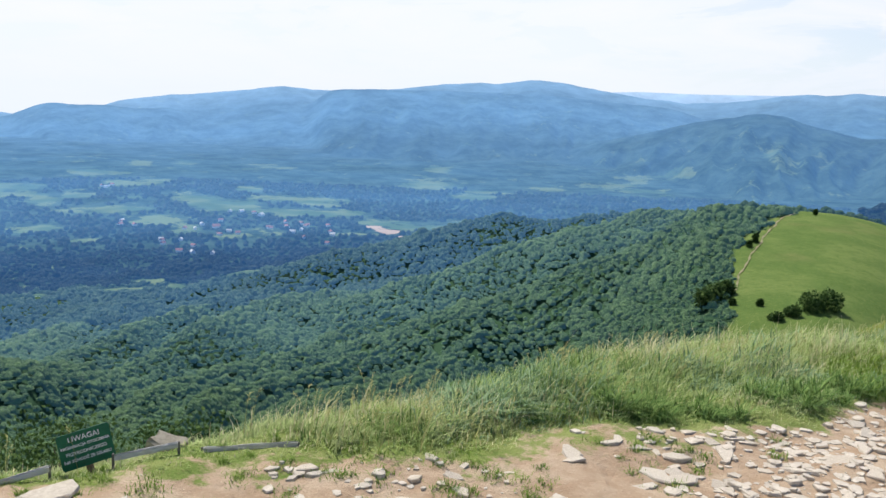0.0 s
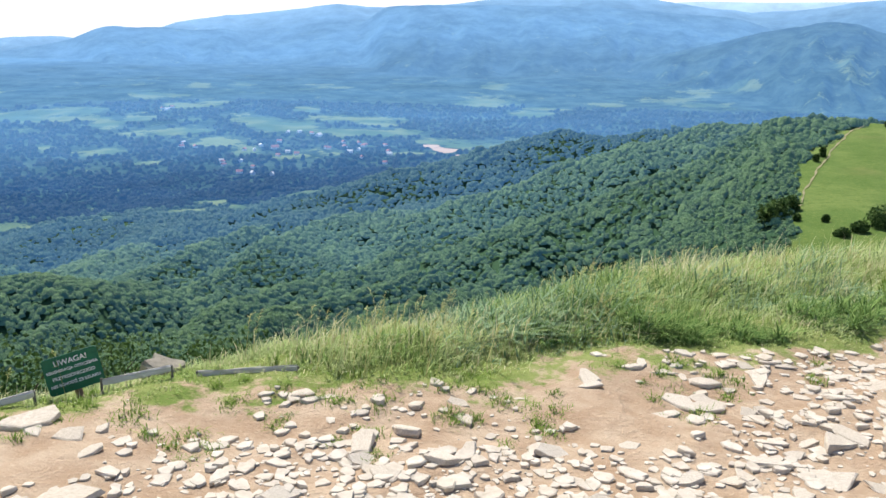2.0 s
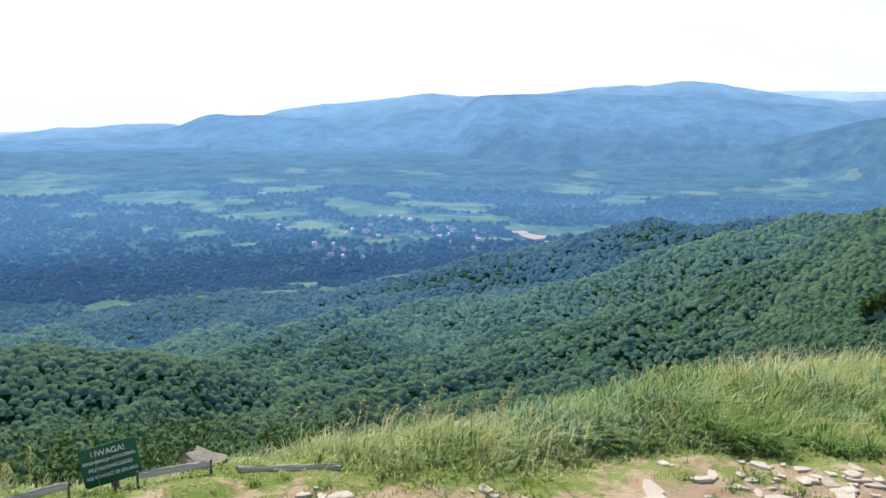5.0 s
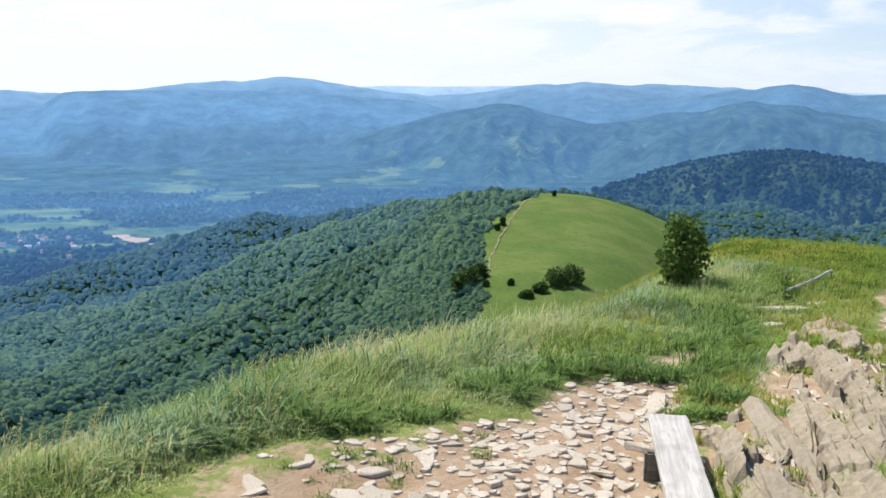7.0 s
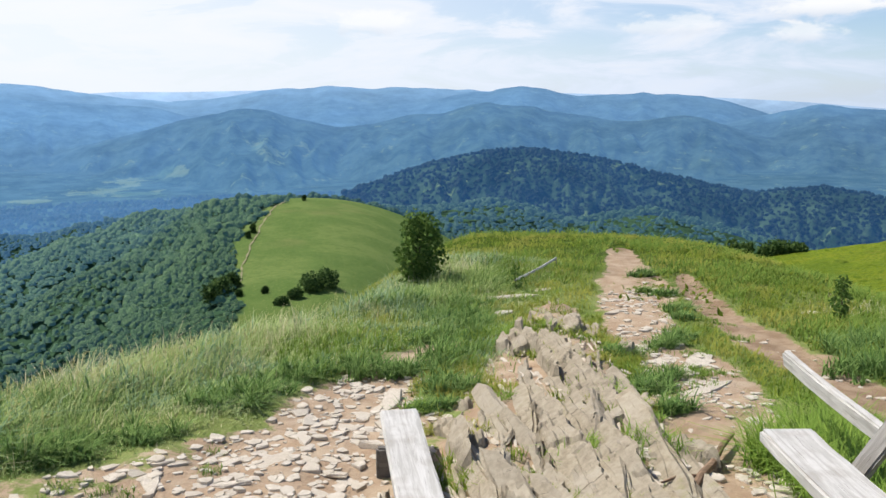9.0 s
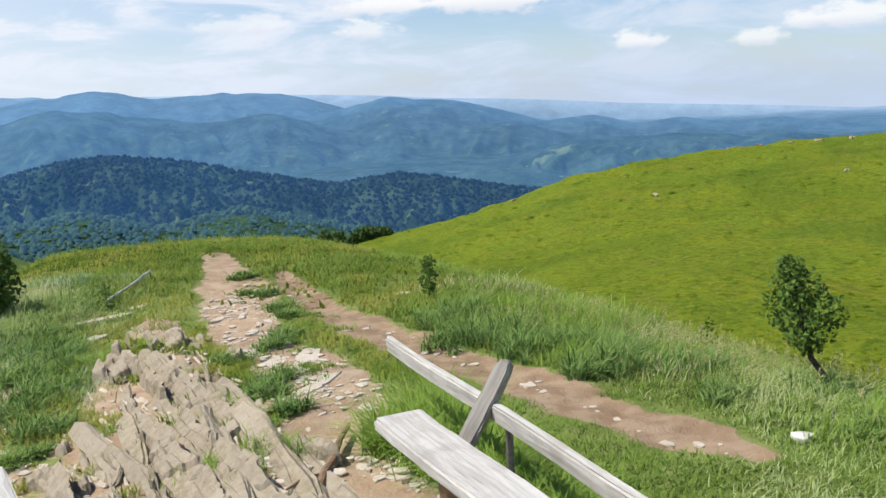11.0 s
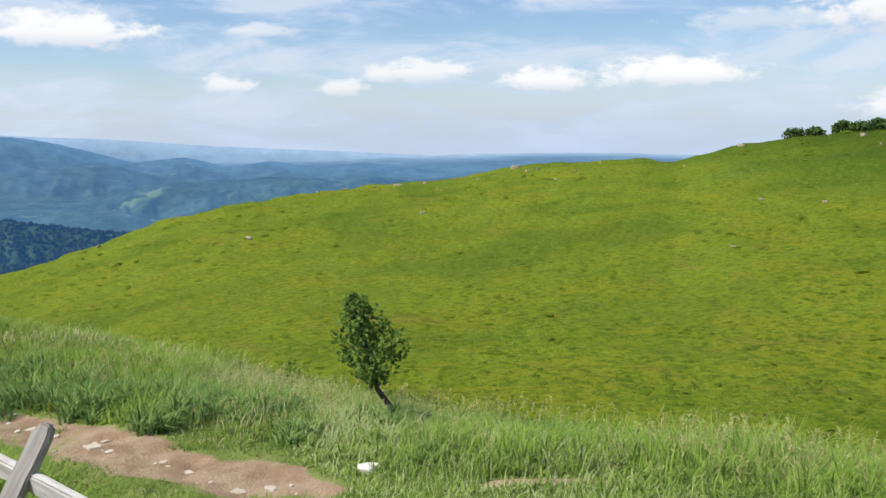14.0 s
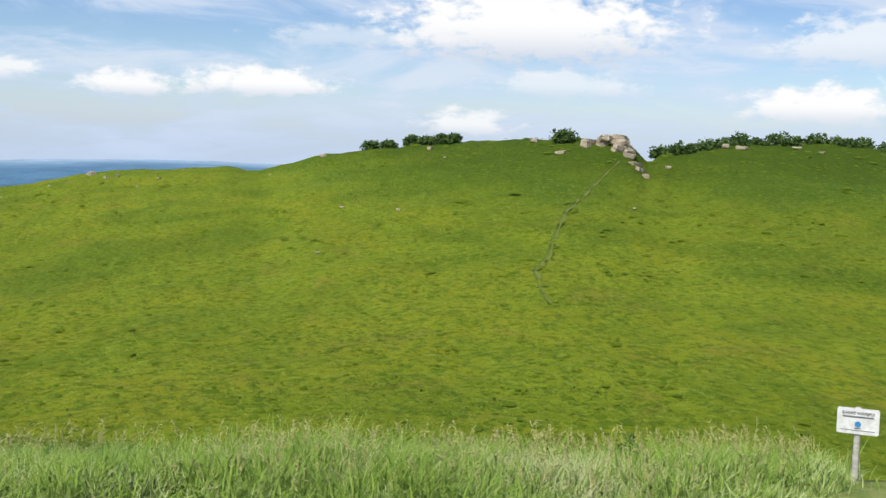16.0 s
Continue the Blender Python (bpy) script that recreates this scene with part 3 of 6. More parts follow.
def mat_stone(name, a, b, dark, scale=9.0, lichen=0.0):
    m, n, bs = material(name)
    p = n.add("ShaderNodeTexCoord").outputs["Object"]
    rnd = n.add("ShaderNodeObjectInfo").outputs["Random"]
    isl = n.add("ShaderNodeNewGeometry").outputs["Random Per Island"]
    q = n.add("ShaderNodeVectorMath", {0: p, 1: n.add("ShaderNodeCombineXYZ", {0: n.math("MULTIPLY", rnd, 37.0), 1: 0.0, 2: 0.0}).outputs[0]}, operation="ADD").outputs[0]
    f = n.noise(q, scale, 5.0, 0.65)
    c = n.mix(n.ramp(f, 0.3, 0.7), rgb(*a), rgb(*b))
    c = n.mix(n.math("MULTIPLY", n.ramp(n.noise(q, scale * 3, 4.0), 0.55, 0.78), 0.5), c, rgb(*dark))
    c = n.mix(n.math("MULTIPLY", n.math("ADD", rnd, isl), 0.17), c, rgb(dark[0] * 1.3, dark[1] * 1.2, dark[2]))
    if lichen:
        c = n.mix(n.math("MULTIPLY", n.ramp(n.noise(q, 5.0, 5.0, 0.7), 0.55, 0.68), lichen), c, rgb(0.20, 0.21, 0.11))
    put(n, bs, c, 0.88, n.math("ADD", n.noise(n.scaled(q, (1.0, 2.5, 6.0)), scale * 4, 5.0, 0.7), n.math("MULTIPLY", f, 1.5)), 0.35, 0.012, 0.15)
    return m


def mat_wood(name, a, b, dark):
    m, n, bs = material(name)
    p = n.add("ShaderNodeTexCoord").outputs["Object"]
    g = n.noise(n.scaled(p, (1.6, 20.0, 20.0)), 2.0, 5.0, 0.65, 0.6)
    c = n.mix(n.ramp(g, 0.35, 0.65), rgb(*a), rgb(*b))
    c = n.mix(n.math("MULTIPLY", n.ramp(n.noise(n.scaled(p, (2.5, 60.0, 60.0)), 2.0, 3.0), 0.62, 0.72), 0.5), c, rgb(*dark))
    c = n.mix(n.math("MULTIPLY", n.ramp(n.noise(p, 6.0, 4.0), 0.5, 0.7), 0.4), c, rgb(dark[0] * 2, dark[1] * 2, dark[2] * 2))
    put(n, bs, c, 0.8, g, 0.5, 0.01, 0.2)
    return m


def plain(name, c, rough=0.6, grain=30.0, haze=False):
    m, n, bs = material(name)
    p = n.add("ShaderNodeTexCoord").outputs["Object"]
    g = n.noise(p, grain, 4.0)
    put(n, bs, n.mix(n.ramp(g, 0.3, 0.7), rgb(*c), rgb(*[v * 0.78 for v in c])), rough, g, 0.15, 0.005)
    # painted haze: the surface itself emits
    if haze:
        painted_haze(n, bs, n.add("ShaderNodeNewGeometry").outputs["Position"])
    return m


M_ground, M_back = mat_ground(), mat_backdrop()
# the leaves of these three woods glow with the painted haze
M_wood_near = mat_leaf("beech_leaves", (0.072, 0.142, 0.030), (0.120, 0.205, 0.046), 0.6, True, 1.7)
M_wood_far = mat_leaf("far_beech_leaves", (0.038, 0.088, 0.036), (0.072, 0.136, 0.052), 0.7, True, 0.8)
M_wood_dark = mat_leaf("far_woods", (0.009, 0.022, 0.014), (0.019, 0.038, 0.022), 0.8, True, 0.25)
M_leaf = mat_leaf("rowan_leaves", (0.050, 0.110, 0.018), (0.180, 0.290, 0.055), 0.45, trans=0.3, soft=0.45)
M_bush = mat_leaf("bush_leaves", (0.055, 0.115, 0.024), (0.165, 0.255, 0.055), 0.5, trans=0.25, soft=0.45)
M_hedge = mat_leaf("dark_bush_leaves", (0.032, 0.070, 0.020), (0.105, 0.170, 0.045), 0.5, trans=0.25, soft=0.45)
# its pale patches stand in part for sheen on the windblown blades
M_grass = mat_leaf("grass_blades", (0.22, 0.34, 0.075), (0.52, 0.60, 0.25), 0.5, trans=0.3, soft=0.6, patchy=(0.48, 0.54, 0.26))
M_mid = mat_leaf("meadow_grass_blades", (0.085, 0.175, 0.022), (0.28, 0.38, 0.078), 0.5, trans=0.3, soft=0.5, patchy=(0.20, 0.30, 0.055), scale=1.2)
M_sedge = mat_leaf("bluish_rush_blades", (0.10, 0.20, 0.085), (0.36, 0.48, 0.28), 0.4, trans=0.25, soft=0.45)
M_lush = mat_leaf("lush_grass_blades", (0.10, 0.20, 0.024), (0.33, 0.45, 0.085), 0.45, trans=0.3, soft=0.62, patchy=(0.25, 0.37, 0.075), scale=2.0)
M_deep = mat_leaf("tussock_grass_blades", (0.058, 0.135, 0.028), (0.28, 0.40, 0.12), 0.45, trans=0.3, soft=0.5)
M_straw = mat_leaf("dry_grass", (0.42, 0.40, 0.20), (0.68, 0.64, 0.42), 0.6, trans=0.4, soft=0.8)
M_seed = mat_leaf("grass_seedheads", (0.34, 0.35, 0.12), (0.58, 0.56, 0.26), 0.6, trans=0.4, soft=0.7)
M_herb = mat_leaf("low_herbs", (0.13, 0.21, 0.025), (0.28, 0.34, 0.055), 0.5, trans=0.4, soft=0.8, patchy=(0.40, 0.38, 0.09), scale=1.1)
M_tussock = mat_leaf("bilberry_tussocks", (0.074, 0.130, 0.008), (0.152, 0.206, 0.014), 0.8, trans=0.2, soft=0.92, patchy=(0.14, 0.19, 0.014), scale=0.08)
M_meadow = mat_leaf("meadow_tufts", (0.10, 0.16, 0.016), (0.21, 0.26, 0.04), 0.6, trans=0.5, soft=0.8)
M_stone = mat_stone("sandstone", (0.50, 0.44, 0.355), (0.65, 0.59, 0.50), (0.33, 0.27, 0.205), 14.0)
M_pale = mat_stone("white_quartz", (0.72, 0.70, 0.66), (0.82, 0.80, 0.76), (0.55, 0.52, 0.48), 14.0)
M_crag = mat_stone("weathered_sandstone", (0.30, 0.265, 0.205), (0.46, 0.42, 0.34), (0.12, 0.10, 0.075), 5.0, 0.5)


def mat_bedrock():
    """Buff bedded sandstone: thin beds and cracks along the strike, lichen on top."""
    m, n, bs = material("bedded_sandstone")
    geo_ = n.add("ShaderNodeNewGeometry")
    q = n.add("ShaderNodeVectorRotate", {"Vector": geo_.outputs["Position"], "Angle": radians(-58)}).outputs[0]
    tint = n.add("ShaderNodeObjectInfo").outputs["Random"]
    beds = n.noise(n.scaled(q, (1.0, 17.0, 17.0)), 2.0, 5.0, 0.7, 0.5)
    f = n.noise(q, 22.0, 6.0, 0.7)
    c = n.mix(n.ramp(f, 0.32, 0.68), rgb(0.27, 0.222, 0.152), rgb(0.42, 0.360, 0.262))
    c = n.mix(n.math("MULTIPLY", n.ramp(n.noise(q, 3.0, 4.0, 0.6), 0.45, 0.66), 0.55), c, rgb(0.47, 0.415, 0.325))
    c = n.mix(n.math("MULTIPLY", tint, 0.4), c, rgb(0.30, 0.265, 0.215))
    c = n.mix(n.math("MULTIPLY", n.ramp(beds, 0.39, 0.31), 0.75), c, rgb(0.19, 0.15, 0.105))
    c = n.mix(n.math("MULTIPLY", n.ramp(n.noise(n.scaled(q, (6.0, 1.6, 2.0)), 2.6, 4.0, 0.6, 0.8), 0.345, 0.31), 0.8), c, rgb(0.15, 0.12, 0.085))
    c = n.mix(n.math("MULTIPLY", n.ramp(n.noise(q, 7.0, 5.0, 0.7), 0.58, 0.70), 0.5), c, rgb(0.27, 0.26, 0.12))
    put(n, bs, c, 0.9, n.math("ADD", n.math("MULTIPLY", beds, 1.6), f), 0.55, 0.014, 0.12)
    return m


M_bed = mat_bedrock()
M_plank = mat_wood("weathered_wood", (0.43, 0.41, 0.375), (0.60, 0.58, 0.545), (0.15, 0.13, 0.11))
M_post = mat_wood("grey_post_wood", (0.25, 0.23, 0.205), (0.37, 0.35, 0.315), (0.10, 0.085, 0.07))
M_bark = mat_wood("bark", (0.045, 0.035, 0.025), (0.09, 0.075, 0.055), (0.02, 0.016, 0.012))
M_dark = mat_wood("dark_weathered_wood", (0.13, 0.12, 0.105), (0.21, 0.195, 0.175), (0.05, 0.045, 0.04))
M_brown = mat_wood("brown_wood", (0.20, 0.13, 0.08), (0.30, 0.20, 0.13), (0.08, 0.05, 0.03))
M_green = plain("green_enamel", (0.012, 0.125, 0.058), 0.4)
M_white = plain("white_enamel", (0.80, 0.80, 0.80), 0.4)
M_ink = plain("grey_print", (0.16, 0.17, 0.20), 0.6)
M_blue = plain("blue_print", (0.05, 0.28, 0.60), 0.6)
# far roofs and walls carry the painted haze glow too
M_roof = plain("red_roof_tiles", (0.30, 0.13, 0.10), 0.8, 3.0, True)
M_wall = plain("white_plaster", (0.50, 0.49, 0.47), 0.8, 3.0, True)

# ground -----------------------------------------------------------------
def in_wood(a, r):
    """1 where the woods stand on the flank and behind the knoll."""
    edge = np.interp(r, (180, 235, 275, 314, 363, 422), (19.6, 19.7, 19.6, 19.4, 20.6, 23.1)) + 1.1 * fbm(r * 0.05, r * 0, 411)
    w = (a < edge) & (a > -75) & (r > 40 + 60 * sm(a, -15, 10))
    w |= (a < 62) & (a > 15) & (r > 440)
    return w


TRAIL = [(20.1, 268, 0.2), (20.3, 288, 0.24), (20.8, 315, 0.26), (21.3, 341, 0.28), (21.9, 376, 0.3), (22.5, 406, 0.3), (23.1, 420, 0.3)]
TRACK = [(119.4, 88, 0.06), (117.8, 73, 0.11), (116.5, 64, 0.12), (115.3, 49, 0.10), (114.5, 45, 0.09), (115.6, 38, 0.05)]


def ground_masks(ob, co):
    x, y = co[:, 0], co[:, 1]
    r = np.hypot(x, y)
    a = np.degrees(np.arctan2(x, y))
    near = r < 14
    soil = np.full(len(co), -0.6)
    soil[near] = np.maximum(soil_mask(x[near], y[near]), crag_mask(x[near], y[near]) * 0.9 + 0.02 + 0.6 * fbm(x[near] * 2.1, y[near] * 2.1, 103))
    attribute(ob, "soil", soil)
    worn = np.zeros(len(co))
    worn[near] = sm(soil_band(x[near], y[near], WORN), -0.6, 0.2)
    attribute(ob, "worn", worn)
    attribute(ob, "hill", sm(r, 8.5, 15))
    attribute(ob, "knoll", ((a < 45) & (a > -100) & (r > 60)).astype(float))
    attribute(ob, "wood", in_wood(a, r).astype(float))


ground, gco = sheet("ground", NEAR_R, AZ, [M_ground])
ground_masks(ground, gco)
# the woods' floor lies below the sheet that the crowns stand on
gr, ga = np.hypot(gco[:, 0], gco[:, 1]), np.degrees(np.arctan2(gco[:, 0], gco[:, 1]))
gco[:, 2] -= 0.0042 * gr * in_wood(ga, gr) * sm(gr, 70, 130) * sm(gr, 1140, 1000)
ground.data.vertices.foreach_set("co", gco.astype(np.float32).ravel())
ground.data.update()
tagged(ground, "grassy mountain ridge with worn stony dirt paths", "ground", kind="structure")


def trail_strip(name, stops, mat, label, lift):
    """A trodden strip laid on the ground: stops of (azimuth, distance, half-width in metres)."""
    t = np.linspace(0, len(stops) - 1, 160)
    k = np.arange(len(stops))
    az_, r_, w_ = (np.interp(t, k, [s[i] for s in stops]) for i in range(3))
    az_ = az_ + 0.05 * np.sin(t * 5.0) + 0.03 * np.sin(t * 11.0)
    x, y = r_ * np.sin(np.radians(az_)), r_ * np.cos(np.radians(az_))
    dx, dy = np.gradient(x), np.gradient(y)
    h = np.hypot(dx, dy)
    w_ = w_ * (1 + 0.5 * np.sin(t * 17.0))
    px, py = -dy / h * w_, dx / h * w_
    X = np.stack([x - px, x, x + px], 1).ravel()
    Y = np.stack([y - py, y, y + py], 1).ravel()
    co = np.stack([X, Y, terrain(X, Y) + lift], 1)
    b = np.arange(len(t) - 1)[:, None] * 3
    fa = np.concatenate([b + np.array([[0, 3, 4, 1]]), b + np.array([[1, 4, 5, 2]])])
    tagged(link_mesh(name, co, fa, [mat], smooth=True), label, "trail", kind="structure")


trail_strip("trail_knoll", TRAIL, plain("trodden_soil", (0.27, 0.245, 0.13), 0.9, 0.4), "narrow pale dirt trail over the grassy knoll", 0.25)
trail_strip("trail_hill", TRACK, plain("trodden_grass", (0.135, 0.165, 0.022), 0.9, 1.5), "faint trodden track up the hillside", 0.05)
# the rut's shade is painted: a flat darker strip along the track
trail_strip("trail_hill_rut", [(a_ - 0.18, r_, w_ * 0.5) for a_, r_, w_ in TRACK], plain("painted_shade_grass", (0.070, 0.120, 0.012), 0.9, 1.5), "grassy rut beside the hillside track, shade painted in its colour", 0.05)
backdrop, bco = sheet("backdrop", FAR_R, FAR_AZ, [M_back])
tagged(backdrop, "wooded mountain ranges round a valley, blue haze painted on", "mountains", kind="structure")

# fields of the valley: azimuth, distance, half-width in degrees, half-depth in metres
VILLAGE_FIELDS = [
    (-19.3, 2650, 0.46, 75), (-20.1, 2243, 0.85, 42), (-21.8, 2193, 0.72, 70), (-17.7, 2404, 0.66, 45), (-13.1, 2124, 1.15, 55), (-11.3, 2029, 1.65, 76), (-7.1, 2164, 2.3, 54), (-4.6, 1940, 1.65, 46), (-2.4, 1822, 0.66, 24),
    (-17.7, 2005, 1.32, 47), (-15.6, 1860, 1.32, 51), (-13.9, 1734, 0.72, 48), (-22.2, 1805, 1.12, 37), (-16.4, 2910, 0.59, 87), (-13.9, 2953, 0.59, 70), (-26.8, 2406, 0.92, 18), (-7.4, 1947, 1.97, 44), (-10.0, 2344, 0.66, 46),
    (-5.7, 2081, 0.99, 37), (-3.4, 1668, 1.32, 15), (-25.3, 1878, 0.33, 23), (-28.8, 2139, 0.46, 25)]
NEAR_FIELDS = [
    (-9.4, 1225, 1.65, 60), (-14.4, 1195, 0.55, 28), (-17.8, 1175, 1.4, 19), (-22.8, 1165, 1.1, 16), (-16.2, 1245, 0.82, 23), (-19.7, 1640, 0.66, 20), (-11.2, 1650, 0.99, 27), (-6.5, 1247, 0.82, 15), (-27.5, 1190, 1.32, 40), (1.1, 1308, 1.32, 18),
    (12.9, 1574, 2.8, 30), (10.1, 1705, 0.82, 20), (6.6, 1842, 1.65, 22), (26.5, 1602, 0.46, 12)]
EAST_FIELDS = [
    (21.9, 1890, 1.48, 76), (23.8, 1815, 0.8, 31), (18.9, 1727, 0.82, 42), (20.7, 1663, 0.99, 32), (1.1, 2576, 1.32, 87), (4.9, 2456, 1.15, 36), (1.6, 2899, 0.82, 79), (14.0, 2630, 0.99, 32), (8.4, 2599, 0.82, 43), (3.8, 2342, 1.15, 54),
    (19.5, 1787, 0.99, 35), (18.3, 1758, 0.82, 33), (53.6, 2222, 0.82, 55), (60.1, 2620, 1.15, 43), (61.0, 2557, 0.46, 41), (65.7, 2735, 0.49, 68), (64.5, 2653, 0.66, 20)]
FIELDS = VILLAGE_FIELDS + NEAR_FIELDS + EAST_FIELDS
PITS = [(-2.4, 1765, 0.72, 17), (-1.4, 1715, 0.79, 28), (-0.4, 1650, 0.59, 15)]


def patch(a, r, list_):
    best = np.zeros_like(a)
    for ca, cr, wa, wr in list_:
        d2 = ((a - ca) / wa) ** 2 + ((r - cr) / wr) ** 2
        best = np.maximum(best, np.exp(-d2 * 0.7))
    return best


ba, br = np.degrees(np.arctan2(bco[:, 0], bco[:, 1])), np.hypot(bco[:, 0], bco[:, 1])


def clearings(x, y):
    """Scattered meadows of the valley, 0 to 1."""
    return sm(fbm(x * 0.006, y * 0.006, 301), 0.06, 0.28) * sm(fbm(x * 0.0013, y * 0.0013, 302), -0.06, 0.18)


scatter = clearings(bco[:, 0], bco[:, 1]) * sm(br, 3400, 2700) * sm(br, 1500, 1750)
attribute(backdrop, "field", np.maximum(patch(ba, br, FIELDS), scatter * 0.62 * (ba < 25)))
attribute(backdrop, "bare", patch(ba, br, PITS))

# woods ------------------------------------------------------------------
rng = np.random.default_rng(7)


def dome(sides):
    """A tree crown seen from outside: a top, a shoulder and a skirt."""
    k = np.arange(sides) * 6.28319 / sides
    co = np.concatenate([[[0, 0, 1.0]], np.stack([0.75 * np.cos(k), 0.75 * np.sin(k), k * 0 + 0.62], 1), np.stack([np.cos(k + 0.4), np.sin(k + 0.4), k * 0 - 0.35], 1)])
    fa = []
    for i in range(sides):
        j = (i + 1) % sides
        fa += [[0, 1 + i, 1 + j], [1 + i, 1 + sides + i, 1 + j], [1 + j, 1 + sides + i, 1 + sides + j]]
    return co, np.array(fa)


def crowns(name, x, y, size, tall, sides, mat, label, rough=0.30, sink=0.35):
    """Many tree crowns as one mesh: lumpy, each with an outline of its own."""
    base, fa = dome(sides)
    n = len(x)
    z = terrain(x, y)
    f = 1 + rng.normal(0, rough * 0.6, (n, len(base)))
    co = base[None] * f[..., None]
    turn = rng.uniform(0, 6.28, n)[:, None]
    cx, cy = co[..., 0] * np.cos(turn) - co[..., 1] * np.sin(turn), co[..., 0] * np.sin(turn) + co[..., 1] * np.cos(turn)
    sz = size[:, None]
    co = np.stack([cx * sz + x[:, None], cy * sz + y[:, None], co[..., 2] * tall[:, None]], -1)
    heave = 0.9 * fbm(x / (4.5 * size), y / (4.5 * size), 431, 2) * size
    co[..., 2] += (z + tall * sink + heave)[:, None]
    faces = (fa[None] + (np.arange(n) * len(base))[:, None, None]).reshape(-1, 3)
    ob = link_mesh(name, co.reshape(-1, 3), faces, [mat], smooth=True)
    return tagged(ob, label, "woods", kind="stuff")


def sow(n, a0, a1, r0, r1):
    """Even random places in a piece of a ring."""
    a = rng.uniform(a0, a1, n)
    r = np.sqrt(rng.uniform(r0 * r0, r1 * r1, n))
    return a, r, r * np.sin(np.radians(a)), r * np.cos(np.radians(a))


def forest(name, n, a0, a1, r0, r1, size, sides, mat, label, keep=None, rough=0.22):
    """Crowns over part of a ring, sized by distance to fit the camera's view."""
    a = rng.uniform(a0, a1, n)
    r = np.exp(rng.uniform(math.log(r0), math.log(r1), n))
    x, y = r * np.sin(np.radians(a)), r * np.cos(np.radians(a))
    ok = in_wood(a, r)
    if keep is not None:
        ok &= keep(a, r)
    x, y, r = x[ok], y[ok], r[ok]
    s = size * r * (200 / r) ** 0.32 * np.exp(rng.normal(-0.03, 0.27, len(x))) * (1 + 0.5 * fbm(x * 0.012, y * 0.012, 402))
    return crowns(name, x, y, s, s * rng.uniform(0.6, 0.95, len(x)), sides, mat, label, rough, 0.4)


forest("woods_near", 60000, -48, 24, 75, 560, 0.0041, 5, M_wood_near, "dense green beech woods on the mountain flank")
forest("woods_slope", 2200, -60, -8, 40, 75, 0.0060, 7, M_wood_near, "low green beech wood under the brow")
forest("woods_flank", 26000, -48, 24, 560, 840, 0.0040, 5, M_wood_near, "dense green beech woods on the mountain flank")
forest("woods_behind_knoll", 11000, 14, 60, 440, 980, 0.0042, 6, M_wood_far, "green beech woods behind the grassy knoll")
forest("woods_far", 26000, -48, 26, 840, 1220, 0.0044, 5, M_wood_far, "green beech woods down to the valley, bluish from painted haze", keep=lambda a, r: patch(a, r, FIELDS) < 0.3)
forest("woods_valley", 14000, -48, 28, 1220, 1520, 0.0042, 5, M_wood_dark, "dark woods at the foot of the mountain, bluish from painted haze",
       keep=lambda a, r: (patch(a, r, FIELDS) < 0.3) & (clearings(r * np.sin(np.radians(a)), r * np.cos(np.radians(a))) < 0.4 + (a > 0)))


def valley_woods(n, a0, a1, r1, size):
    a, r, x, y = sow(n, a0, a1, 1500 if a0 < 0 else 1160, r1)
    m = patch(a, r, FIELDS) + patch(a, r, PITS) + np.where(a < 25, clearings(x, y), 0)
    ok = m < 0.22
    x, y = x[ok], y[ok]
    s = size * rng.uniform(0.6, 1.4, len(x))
    crowns("woods_distant", x, y, s, s * rng.uniform(0.7, 1.2, len(x)), 5, M_wood_dark, "dark green woods of the valley, bluish from painted haze", 0.25)


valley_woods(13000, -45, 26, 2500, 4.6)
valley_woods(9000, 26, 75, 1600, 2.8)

# grass ------------------------------------------------------------------
def blades(name, x, y, length, width, lean, mat, label, category="grass", toward=None, stiff=1.0):
    """Grass blades as one mesh: each a bent tapering strip."""
    n = len(x)
    z = terrain(x, y) - 0.01
    d = rng.uniform(0, 6.283, n)
    dx, dy = np.cos(d), np.sin(d)
    if toward is not None:
        dx, dy = dx + toward[0], dy + toward[1]
    h = np.hypot(dx, dy) + 1e-6
    l2 = lean * rng.uniform(0.3, 1.3, n)
    sx_, sy_ = -dy / h, dx / h
    levels = [(0.0, 0.0, 1.0), (0.6, 0.38, 0.8), (1.0, 1.15, 0.0)]
    cols = []
    for up_, out_, w_ in levels:
        px_ = x + dx * out_ * l2 * length
        py_ = y + dy * out_ * l2 * length
        pz_ = z + length * up_ * (1 - 0.35 * l2 * up_ * l2)
        if w_ > 0:
            cols += [np.stack([px_ - sx_ * width * w_ / 2, py_ - sy_ * width * w_ / 2, pz_], -1), np.stack([px_ + sx_ * width * w_ / 2, py_ + sy_ * width * w_ / 2, pz_], -1)]
        else:
            cols += [np.stack([px_, py_, pz_], -1)]
    co = np.stack(cols, 1).reshape(-1, 3)
    b = np.arange(n)[:, None] * 5
    faces = (b + np.array([[0, 1, 3, 2]])).tolist() + (b + np.array([[2, 3, 4]])).tolist()
    ob = link_mesh(name, co, faces, [mat])
    return tagged(ob, label, category, kind="stuff")


